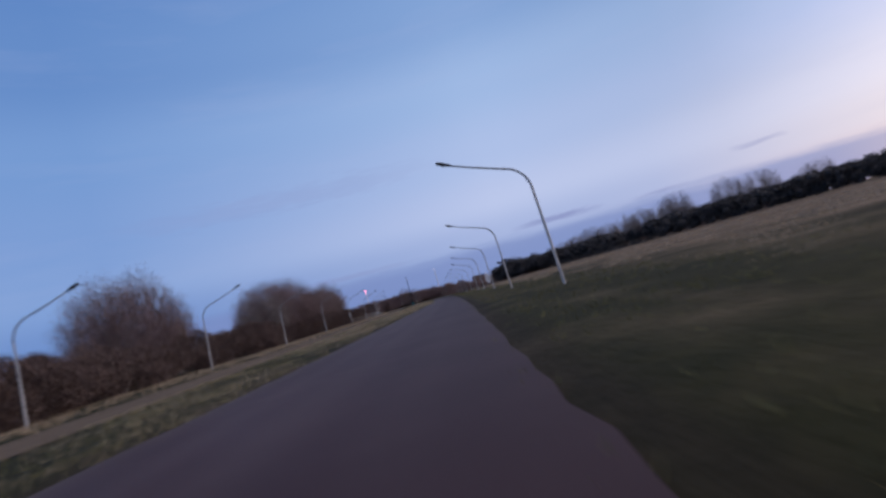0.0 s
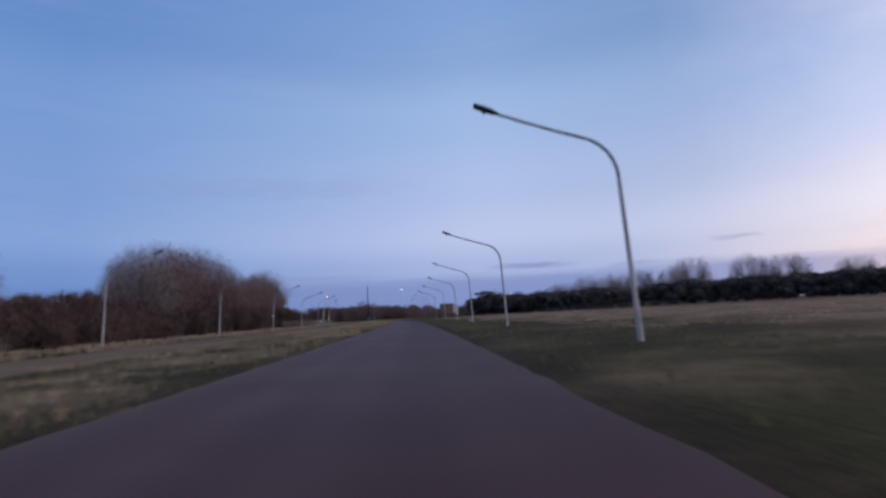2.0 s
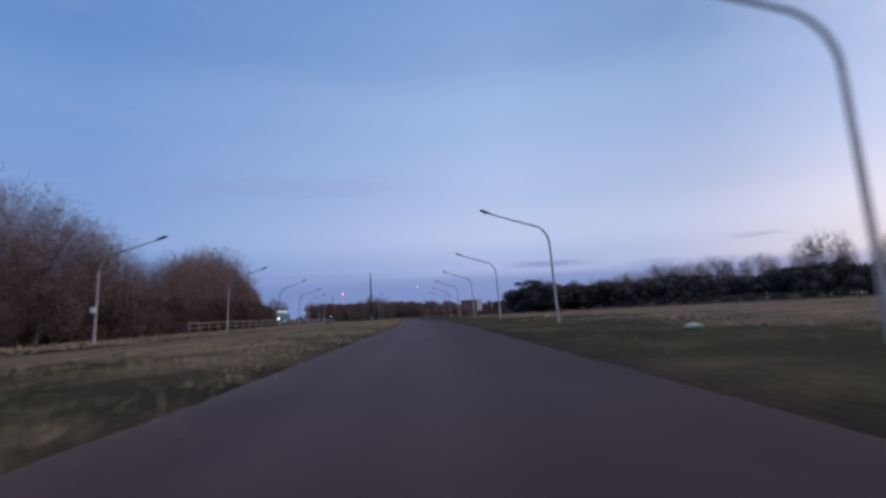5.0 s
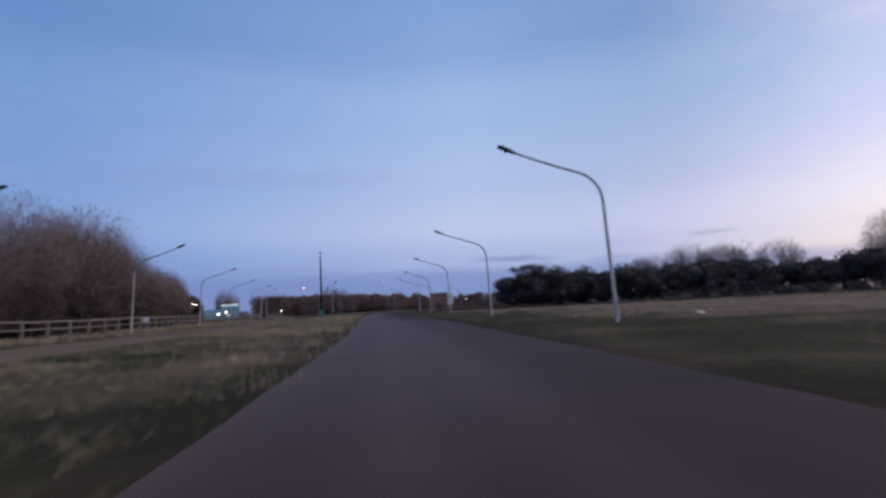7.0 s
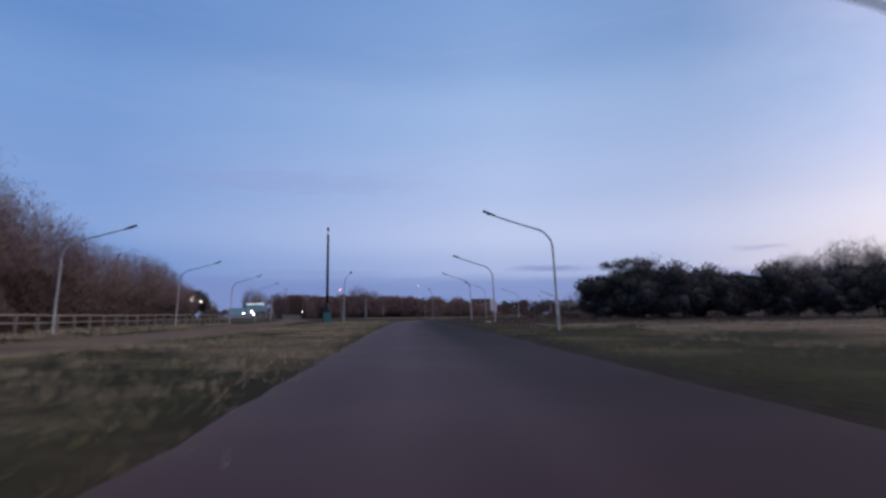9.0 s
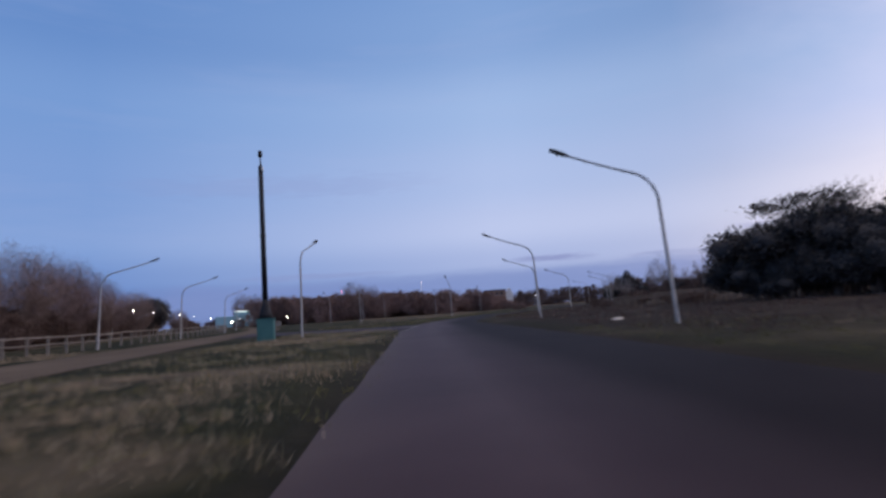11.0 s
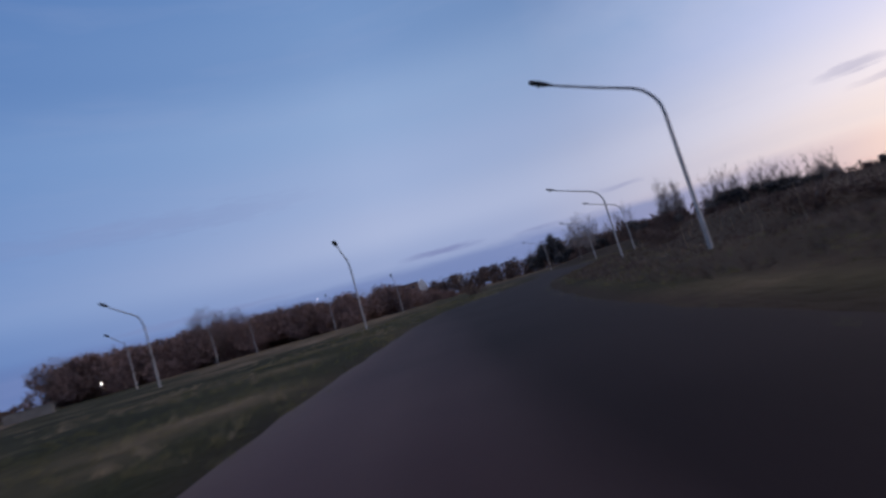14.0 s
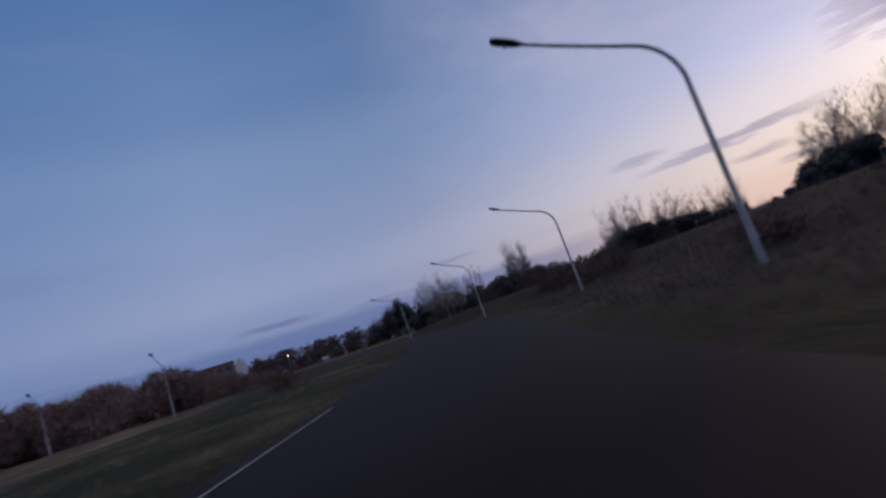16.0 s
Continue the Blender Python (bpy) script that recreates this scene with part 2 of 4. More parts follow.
# near-black ground: the shaded gaps between the blades are put into its colour
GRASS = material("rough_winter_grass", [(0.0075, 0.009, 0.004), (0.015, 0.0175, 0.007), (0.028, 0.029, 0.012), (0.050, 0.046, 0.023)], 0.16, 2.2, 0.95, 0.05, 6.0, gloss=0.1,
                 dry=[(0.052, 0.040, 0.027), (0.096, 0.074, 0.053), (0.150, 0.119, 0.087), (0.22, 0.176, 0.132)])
BLADES = material("grass_blades", [(0.085, 0.088, 0.034), (0.165, 0.155, 0.072), (0.26, 0.225, 0.130)], 0.22, 3.0, 0.9, islands=0.4, gloss=0.1)
TUSSOCK = material("tussock_grass", [(0.18, 0.175, 0.085), (0.32, 0.285, 0.175), (0.46, 0.385, 0.275), (0.55, 0.455, 0.34)], 0.3, 2.0, 0.9, islands=0.35, gloss=0.1)
STRAW = material("dry_straw", [(0.29, 0.225, 0.15), (0.41, 0.325, 0.23), (0.52, 0.425, 0.31)], 0.4, 4.0, 0.9, islands=0.35, gloss=0.1)
STEEL = material("galvanised_steel", [(0.19, 0.205, 0.235), (0.24, 0.26, 0.29), (0.30, 0.315, 0.345)], 0.7, 6.0, 0.5, metal=0.3)
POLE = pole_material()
HEAD = material("dark_lamp_housing", [(0.016, 0.018, 0.022), (0.03, 0.032, 0.038)], 2.0, 20.0, 0.6)
LENS = material("dull_lamp_lens", [(0.10, 0.105, 0.11), (0.15, 0.155, 0.16)], 3.0, 20.0, 0.25)
LIT = lamp_material("lit_lamp_lens", (1.0, 0.93, 0.78), 18.0)
WHITE_LIGHT = lamp_material("white_light", (1.0, 0.95, 0.86), 11.0)
SOFT_LIGHT = lamp_material("dim_light_strip", (0.85, 0.97, 1.0), 1.1)
RED_LIGHT = lamp_material("red_light", (1.0, 0.22, 0.30), 7.0)
BEACON = lamp_material("white_beacon", (1.0, 0.86, 0.86), 3.0)
BARK = material("bark", [(0.15, 0.125, 0.115), (0.22, 0.19, 0.175), (0.30, 0.265, 0.245)], 0.9, 8.0, 0.95, 0.02, space="object", gloss=0.1)
TWIGS = material("bare_twigs", [(0.142, 0.102, 0.106), (0.195, 0.144, 0.145), (0.255, 0.195, 0.19)], 0.12, 1.0, 0.95, islands=0.3, gloss=0.1)
FAR_TWIGS = material("far_twigs", [(0.165, 0.112, 0.102), (0.23, 0.16, 0.147), (0.305, 0.22, 0.202)], 0.06, 0.5, 0.95, islands=0.35, gloss=0.1)
TWIGS_RED = material("reddish_twigs", [(0.16, 0.117, 0.108), (0.215, 0.162, 0.15), (0.275, 0.215, 0.20)], 0.12, 1.0, 0.95, islands=0.3, gloss=0.1)
TWIGS_GREY = material("grey_twigs", [(0.165, 0.145, 0.138), (0.225, 0.20, 0.19), (0.29, 0.26, 0.245)], 0.12, 1.0, 0.95, islands=0.3, gloss=0.1)
THICKET = material("thicket_twigs", [(0.094, 0.066, 0.060), (0.135, 0.097, 0.088), (0.185, 0.138, 0.124)], 0.15, 1.4, 0.95, islands=0.35, gloss=0.1)
LEAVES = material("evergreen_leaves", [(0.046, 0.045, 0.048), (0.07, 0.068, 0.07), (0.10, 0.096, 0.094)], 0.3, 2.5, 0.95, islands=0.2, gloss=0.05)
HEATH = material("dead_weeds", [(0.078, 0.056, 0.050), (0.120, 0.087, 0.077), (0.175, 0.130, 0.112)], 0.2, 2.5, 0.95, islands=0.3, gloss=0.1)
PAINT_LINE = material("worn_road_paint", [(0.16, 0.155, 0.15), (0.30, 0.29, 0.28), (0.42, 0.41, 0.39)], 1.2, 9.0, 0.85)
FENCE = material("weathered_fence_wood", [(0.165, 0.145, 0.13), (0.235, 0.21, 0.187), (0.30, 0.272, 0.245)], 0.8, 9.0, 0.9)
CONCRETE = material("dirty_concrete", [(0.15, 0.14, 0.125), (0.21, 0.195, 0.175), (0.27, 0.25, 0.225)], 0.7, 8.0, 0.9)
TEAL = material("teal_painted_metal", [(0.045, 0.145, 0.145), (0.065, 0.185, 0.18), (0.09, 0.22, 0.21)], 0.9, 8.0, 0.6)
BLACK = material("black_painted_steel", [(0.012, 0.013, 0.018), (0.022, 0.023, 0.03)], 0.8, 8.0, 0.55)
OLD_WOOD = material("dark_weathered_wood", [(0.06, 0.05, 0.043), (0.09, 0.078, 0.067), (0.13, 0.113, 0.098)], 0.8, 9.0, 0.9)
WHITE = material("white_paint", [(0.62, 0.62, 0.61), (0.76, 0.76, 0.75)], 0.8, 8.0, 0.6)
BRICK = material("brown_brick", [(0.17, 0.10, 0.075), (0.24, 0.145, 0.11), (0.30, 0.19, 0.145)], 0.5, 5.0, 0.9)
ROOF = material("grey_roof", [(0.10, 0.095, 0.095), (0.16, 0.15, 0.15)], 0.5, 5.0, 0.85)
GLASS = material("dark_window_glass", [(0.02, 0.025, 0.03), (0.04, 0.045, 0.05)], 1.0, 5.0, 0.1, gloss=0.5)
STONE = material("pale_stone", [(0.36, 0.35, 0.33), (0.50, 0.48, 0.45), (0.60, 0.58, 0.55)], 2.0, 16.0, 0.9, 0.01, space="object")
PALE_GREEN = material("pale_green_plastic", [(0.25, 0.40, 0.32), (0.33, 0.48, 0.40)], 2.0, 12.0, 0.5)
PANEL_BLUE = material("pale_blue_cladding", [(0.22, 0.42, 0.50), (0.30, 0.50, 0.58)], 0.4, 4.0, 0.5)


# ---- mesh helpers ----
def mesh_of(name, verts, faces, *mats, index=None):
    me = bpy.data.meshes.new(name)
    me.from_pydata([tuple(v) for v in verts], [], faces)
    for m in mats:
        me.materials.append(m)
    if index is not None:
        me.polygons.foreach_set("material_index", index)
    me.update()
    return me


def tri_mesh(name, co, mat):
    """A mesh of loose triangles from an (n, 3, 3) array."""
    n = len(co)
    me = bpy.data.meshes.new(name)
    me.vertices.add(n * 3)
    me.vertices.foreach_set("co", np.ascontiguousarray(co, dtype=np.float32).ravel())
    me.loops.add(n * 3)
    me.loops.foreach_set("vertex_index", np.arange(n * 3, dtype=np.int32))
    me.polygons.add(n)
    me.polygons.foreach_set("loop_start", np.arange(0, n * 3, 3, dtype=np.int32))
    me.materials.append(mat)
    me.update(calc_edges=True)
    me.validate()
    return me


def part(name, data, mat=None, parent=None, label=""):
    """Links a mesh or bmesh as one object under a thing."""
    if isinstance(data, bmesh.types.BMesh):
        me = bpy.data.meshes.new(name)
        data.to_mesh(me)
        data.free()
        data = me
    if mat is not None and not data.materials:
        data.materials.append(mat)
    ob = new(name, data)
    if parent is not None:
        ob.parent = parent
    if label:
        ob["label"] = label
    return ob


def thing(name, m, label, category, group=""):
    ob = new(name)
    ob.matrix_basis = m
    ob.empty_display_size = 0.3
    return tagged(ob, label, category, group)


def tube(bm, points, radii, sides=8, cap=True):
    """A tapered tube along points."""
    rings = []
    pts = [Vector(p) for p in points]
    for i, p in enumerate(pts):
        d = (pts[min(i + 1, len(pts) - 1)] - pts[max(i - 1, 0)]).normalized()
        a = d.orthogonal().normalized() if i == 0 else (a - d * a.dot(d)).normalized()
        b = d.cross(a)
        rings.append([bm.verts.new(p + (a * math.cos(k * 2 * math.pi / sides) + b * math.sin(k * 2 * math.pi / sides)) * radii[i]) for k in range(sides)])
    for r0, r1 in zip(rings, rings[1:]):
        for k in range(sides):
            f = bm.faces.new((r0[k], r0[(k + 1) % sides], r1[(k + 1) % sides], r1[k]))
            f.smooth = True
    if cap:
        bm.faces.new(rings[0][::-1])
        bm.faces.new(rings[-1])


def box(bm, lo, hi, bevel=0.0):
    v = [bm.verts.new((x, y, z)) for x in (lo[0], hi[0]) for y in (lo[1], hi[1]) for z in (lo[2], hi[2])]
    fs = [bm.faces.new([v[i] for i in q]) for q in ((0, 1, 3, 2), (4, 6, 7, 5), (0, 4, 5, 1), (2, 3, 7, 6), (0, 2, 6, 4), (1, 5, 7, 3))]
    if bevel:
        es = list({e for f in fs for e in f.edges})
        bmesh.ops.bevel(bm, geom=es, offset=bevel, segments=2, affect="EDGES", clamp_overlap=True)


def box_part(name, lo, hi, mat, parent, bevel=0.0, label=""):
    bm = bmesh.new()
    box(bm, lo, hi, bevel)
    return part(name, bm, mat, parent, label)


# ---- roads ----
def smooth_line(pts, step=2.5):
    """A curve through the points (Catmull-Rom), at about even steps."""
    p = [np.array(q, float) for q in pts]
    p = [2 * p[0] - p[1]] + p + [2 * p[-1] - p[-2]]
    out = []
    for a, b, c, d in zip(p, p[1:], p[2:], p[3:]):
        n = max(1, int(np.linalg.norm(c - b) / step))
        for i in range(n):
            t = i / n
            out.append(0.5 * (2 * b + (c - a) * t + (2 * a - 5 * b + 4 * c - d) * t * t + (3 * b - a - 3 * c + d) * t ** 3))
    out.append(p[-2])
    return np.array(out)


RIGHT_EDGE = smooth_line([(-3.6, -60), (-1.9, -10), (-0.9, 20), (0.0, 48), (0.9, 85), (1.6, 125), (2.2, 160), (2.4, 200), (2.4, 232), (2.1, 254),
                          (1.5, 268), (1.8, 277.5), (3.4, 286), (5.9, 294.5), (10.6, 307), (15.9, 317.8), (21.4, 326.4), (29.5, 338), (37, 350), (43, 368), (46, 392), (50, 430)])
LEFT_EDGE = smooth_line([(-13.6, -60), (-10.2, -10), (-8.3, 15), (-7.0, 42), (-5.8, 80), (-5.0, 105), (-4.4, 135), (-4.1, 165), (-4.6, 192), (-5.2, 218),
                         (-5.4, 245), (-5.6, 260), (-5.1, 268), (-4.6, 276), (-3.6, 282), (-1.8, 290), (0.6, 298.5), (2.8, 306), (5.2, 312.5), (8.0, 318.2), (11.2, 323.2),
                         (14.4, 327.6), (20.5, 337), (27, 348), (33, 361), (36.5, 376), (38.5, 394), (42, 430)])


def strip(left, right, across=20, wobble=0.11, crown=0.02):
    """A paved sheet between two edges, with slightly ragged borders."""
    n = 480
    def even(line):
        d = np.concatenate(([0], np.cumsum(np.linalg.norm(np.diff(line, axis=0), axis=1))))
        s = np.linspace(0, d[-1], n)
        return np.stack([np.interp(s, d, line[:, k]) for k in (0, 1)], axis=1)
    a, b = even(left), even(right)
    verts, faces = [], []
    for i in range(n):
        for j in range(across + 1):
            f = j / across
            p = a[i] * (1 - f) + b[i] * f
            w = wobble * (0.5 * noise.noise((p[0] * 0.6, p[1] * 0.6, 3.0 + j)) + noise.noise((p[0] * 1.9, p[1] * 1.9, 9.0 + j))) if j in (0, across) else 0.0
            verts.append((p[0] + w, p[1], crown * (1 - (2 * f - 1) ** 2)))
    for i in range(n - 1):
        for j in range(across):
            k = i * (across + 1) + j
            faces.append((k, k + 1, k + across + 2, k + across + 1))
    return verts, faces


def road_sheet(name, left, right, mat, crown, dim_share=1.0):
    """Attributes of the surface: dust along the borders, worn wheel tracks, and dimmer light painted in as darker
    asphalt.
    """
    ob = new(name, mesh_of(name, *strip(left, right, crown=crown), mat))
    n = len(ob.data.vertices)
    f = np.abs(np.tile(np.linspace(-1, 1, 21), n // 21)) ** 5
    co = np.empty(n * 3, np.float32)
    ob.data.vertices.foreach_get("co", co)
    across = np.tile(np.linspace(0, 1, 21), n // 21)
    # how far the asphalt is painted dimmer, along the road and across it
    dimmed = np.clip((co[1::3] - 290 + 45 * across) / 30, 0, 1) + np.interp(co[1::3], [60, 140, 180, 220], [0.15, 0.45, 0.5, 1.0]) * np.clip((across - np.interp(co[1::3], [180, 205, 252, 268], [0.42, 0.28, 0.28, 0.46])) / 0.36, 0, 1)
    dimmed = np.clip(dimmed, 0, 1) * dim_share
    if dim_share == 1.0:      # the right-hand border is clean and dark as far as the bend
        f = np.where(across > 0.5, f * np.clip(0.12 + (co[1::3] - 250) / 25, 0.12, 0.8), 0.5 * f)
    ob.data.attributes.new("dust", "FLOAT", "POINT").data.foreach_set("value", (f * (1.0 if dim_share in (0.0, 1.0) else 0.25)).astype(np.float32))
    worn = np.exp(-((across - 0.30) / 0.07) ** 2) + np.exp(-((across - 0.52) / 0.07) ** 2) + 0.6 * np.exp(-((across - 0.78) / 0.06) ** 2)
    ob.data.attributes.new("worn", "FLOAT", "POINT").data.foreach_set("value", (0.6 * worn * (dim_share == 1.0)).astype(np.float32))
    ob.data.attributes.new("dimmed", "FLOAT", "POINT").data.foreach_set("value", dimmed.astype(np.float32))
    return ob


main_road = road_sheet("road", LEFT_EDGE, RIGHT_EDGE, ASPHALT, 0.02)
tagged(main_road, "grey-brown worn asphalt road without kerbs, bending away", "road", kind="structure")
SIDE_R = smooth_line([(-16.5, -60), (-15.0, 60), (-14.5, 170), (-15.2, 220), (-18.5, 246), (-21.5, 268), (-24.2, 291), (-28.3, 316), (-35, 342), (-45, 371), (-59, 406), (-77, 446), (-98, 491), (-121, 541)])
SIDE_L = smooth_line([(-23.5, -60), (-22.0, 60), (-21.5, 170), (-22.4, 220), (-25.8, 246), (-28.8, 268), (-31.5, 291), (-35.5, 318), (-42, 345), (-52, 375), (-66, 410), (-84, 450), (-105, 495), (-128, 545)])
side_road = road_sheet("side_road", SIDE_L, SIDE_R, OLD_ASPHALT, 0.012, 0.0)
tagged(side_road, "parallel asphalt carriageway beyond the grass median", "road", kind="structure")
LINK_N = smooth_line([(-4.9, 262.3), (-7.2, 265.2), (-11, 269.0), (-17.5, 273.5), (-23, 275.5)])
LINK_F = smooth_line([(-4.0, 276.6), (-6.6, 275.7), (-10, 277.3), (-16.4, 283.4), (-20.2, 286.8), (-26, 294)])
link = road_sheet("link_road", LINK_F, LINK_N, ASPHALT, 0.006, 0.75)
link.location.z = 0.004
tagged(link, "short asphalt link between the two carriageways", "road", kind="structure")

ROAD_POLYS = [np.concatenate([LEFT_EDGE, RIGHT_EDGE[::-1]]), np.concatenate([SIDE_L, SIDE_R[::-1]]), np.concatenate([LINK_F, LINK_N[::-1]])]


def inside(px, py, poly):
    r = np.zeros(px.shape, bool)
    x0, y0 = poly[-1]
    for x1, y1 in poly:
        if y1 != y0:
            c = ((y1 > py) != (y0 > py)) & (px < (x0 - x1) * (py - y1) / (y0 - y1) + x1)
            r ^= c
        x0, y0 = x1, y1
    return r


def road_gap(px, py):
    """Distance to the nearest road border, negative on the road."""
    d = np.full(px.shape, 1e9)
    on = np.zeros(px.shape, bool)
    for poly in ROAD_POLYS:
        on |= inside(px, py, poly)
        for q0, q1 in zip(poly, np.roll(poly, -1, axis=0)):
            e = q1 - q0
            L = float(e @ e)
            if L < 1e-6:
                continue
            t = np.clip(((px - q0[0]) * e[0] + (py - q0[1]) * e[1]) / L, 0, 1)
            d = np.minimum(d, np.hypot(px - q0[0] - t * e[0], py - q0[1] - t * e[1]))
    return np.where(on, -d, d)


def swell(px, py):
    """Gentle unevenness of the open ground."""
    return (0.5 * np.sin(px * 0.31 + 1.3 * np.sin(py * 0.11)) * np.sin(py * 0.27 + 0.9 * np.sin(px * 0.17))
            + 0.3 * np.sin(px * 0.93 + py * 0.41) * np.sin(py * 0.83 - px * 0.37 + 1.0))


def ground_height(px, py):
    g = road_gap(px, py)
    rise = np.clip((g + 0.15) / 1.2, 0, 1)
    far = np.clip(1.5 - np.hypot(px, py - 180) / 600, 0, 1)
    u = np.clip((g - 6.0) / 13, 0, 1)
    right = np.clip((px - np.interp(py, RIGHT_EDGE[:, 1], RIGHT_EDGE[:, 0])) / 2, 0, 1)
    bank = right * 1.9 * u * u * (3 - 2 * u) * np.clip((px - 16) / 14, 0, 1) * np.clip((py - 292) / 34, 0, 1) * np.clip((170 - px) / 60, 0, 1) * np.clip((430 - py) / 30, 0, 1)
    return np.where(g < -0.3, -0.06, -0.06 + rise * 0.12 + np.clip(g / 6, 0, 1) * 0.10 * swell(px, py) * far + bank)


xs = np.concatenate([-np.geomspace(4000, 62, 18), np.arange(-60, -14, 2.0), np.arange(-14, 12, 0.5), np.arange(12, 60, 1.5), np.geomspace(62, 4000, 18)])
ys = np.concatenate([-np.geomspace(3000, 42, 12), np.arange(-40, 350, 1.0), np.arange(350, 440, 3.0), np.geomspace(445, 4800, 26)])
gx, gy = np.meshgrid(xs, ys)
gz = ground_height(gx, gy)
gap_grid = road_gap(gx, gy)
nx = len(xs)
gv = np.stack([gx.ravel(), gy.ravel(), gz.ravel()], axis=1)
gi = (np.arange(len(ys) - 1)[:, None] * nx + np.arange(nx - 1)[None, :]).ravel()
gf = np.stack([gi, gi + 1, gi + nx + 1, gi + nx], axis=1)
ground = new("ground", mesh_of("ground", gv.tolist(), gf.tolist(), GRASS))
ground.data.polygons.foreach_set("use_smooth", [True] * len(gf))
# green mown verges, drier and browner field further off
dry = np.clip((gap_grid - 12.0) / 12.0, 0, 1) * 0.85 + 0.15 * np.clip(1 - gap_grid / 0.9, 0, 1) + 0.30 * swell(gx * 0.7 + 3, gy * 0.35)
dry = np.where((gx < -3) & (gx > -30), dry + 0.07 - 0.06 * np.clip((gy - 180) / 30, 0, 1) - 0.12 * np.clip((gy - 212) / 15, 0, 1) - 0.2 * np.clip((gy - 232) / 8, 0, 1) + 0.2 * np.clip((gy - 90) / 70, 0, 1) * np.clip((gap_grid - 0.4) / 2.0, 0, 1), dry)
dry = np.where(gx < 30, dry - 0.45 * np.clip((gy - 258) / 25, 0, 1) + 0.3 * np.clip((gy - 285) / 25, 0, 1) * (gx < np.interp(gy, LEFT_EDGE[:, 1], LEFT_EDGE[:, 0])), dry)
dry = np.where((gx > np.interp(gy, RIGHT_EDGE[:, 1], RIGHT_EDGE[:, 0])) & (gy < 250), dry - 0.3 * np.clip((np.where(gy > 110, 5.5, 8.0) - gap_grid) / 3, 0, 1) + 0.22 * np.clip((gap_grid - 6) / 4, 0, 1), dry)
PATCHES = [  # pale dead grass: x, y, half lengths, amount
    (-12.9, 267.0, 2.2, 2.2, 0.9), (-8.2, 265.0, 1.5, 0.8, 0.5), (-6.8, 225.6, 0.9, 0.6, 0.7), (-11.0, 235.6, 4.5, 1.6, 0.8), (-7.4, 252.0, 1.6, 3.0, 0.5), (-6.5, 202.0, 2.4, 5.0, 0.7),
    (-6.4, 154.0, 1.2, 3.5, 0.7), (-8.2, 87.5, 1.6, 5.0, 0.6), (-10.5, 60.0, 2.0, 6.0, 0.4), (-9.0, 180.0, 2.5, 4.0, 0.5), (2.2, 12.0, 0.5, 5.0, 0.6), (2.6, 22.0, 0.6, 4.0, 0.5), (3.4, 64.0, 0.6, 5.0, 0.5)]
for px, py, ra, rb, amount in PATCHES:
    dry += amount * np.exp(-((gx - px) / ra) ** 2 - ((gy - py) / rb) ** 2)
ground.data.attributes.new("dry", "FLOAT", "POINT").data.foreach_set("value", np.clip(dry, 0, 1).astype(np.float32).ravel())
heath = np.clip((gx - 1.6) / 2, 0, 1) * np.clip((gx - np.interp(gy, RIGHT_EDGE[:, 1], RIGHT_EDGE[:, 0])) / 2, 0, 1) * np.clip((gy - 222) / 25, 0, 1) * np.clip((gap_grid - 0.3) / 1.8, 0, 1) * np.clip((430 - gy) / 30, 0, 1)
off_right = gx - np.interp(gy, RIGHT_EDGE[:, 1], RIGHT_EDGE[:, 0])
soil = np.where(off_right > 0, np.clip((0.95 - gap_grid) / 0.6, 0, 1) * np.interp(gy, [20, 100], [0.6, 1.0]), 0.55 * np.clip((0.9 - gap_grid) / 0.6, 0, 1) * (gx > -15)) * (gy < 430)
heath = np.maximum(0.85 * heath, 0.95 * soil)     # bare dark soil along the asphalt
ground.data.attributes.new("heath", "FLOAT", "POINT").data.foreach_set("value", heath.astype(np.float32).ravel())
tagged(ground, "rough winter grassland, green tussocks and straw-coloured patches", "grass", kind="structure")


def bilinear(table, x, y):
    x, y = np.asarray(x, float), np.asarray(y, float)
    i = np.clip(np.searchsorted(xs, x) - 1, 0, len(xs) - 2)
    j = np.clip(np.searchsorted(ys, y) - 1, 0, len(ys) - 2)
    u, v = (x - xs[i]) / (xs[i + 1] - xs[i]), (y - ys[j]) / (ys[j + 1] - ys[j])
    return (table[j, i] * (1 - u) + table[j, i + 1] * u) * (1 - v) + (table[j + 1, i] * (1 - u) + table[j + 1, i + 1] * u) * v


def painted_line(a, b, width, name="road_marking"):
    a, b = Vector(a), Vector(b)
    s = Vector((-(b - a).y, (b - a).x, 0)).normalized() * width / 2
    n = 14
    verts, faces = [], []
    for i in range(n + 1):
        p = a.lerp(b, i / n)
        w = 1 + 0.12 * noise.noise((p.x * 3, p.y * 3, 0))
        verts += [p + s * w + Vector((0, 0, 0.026)), p - s * w + Vector((0, 0, 0.026))]
    for i in range(n):
        faces.append((2 * i, 2 * i + 1, 2 * i + 3, 2 * i + 2))
    ob = new(name, mesh_of(name, verts, faces, PAINT_LINE))
    return tagged(ob, "worn white painted line on the asphalt", "road marking", kind="structure")


painted_line((-5.15, 262.0, 0), (-4.3, 274.0, 0), 0.09)
painted_line((8.4, 317.9, 0), (14.5, 327.0, 0), 0.06)


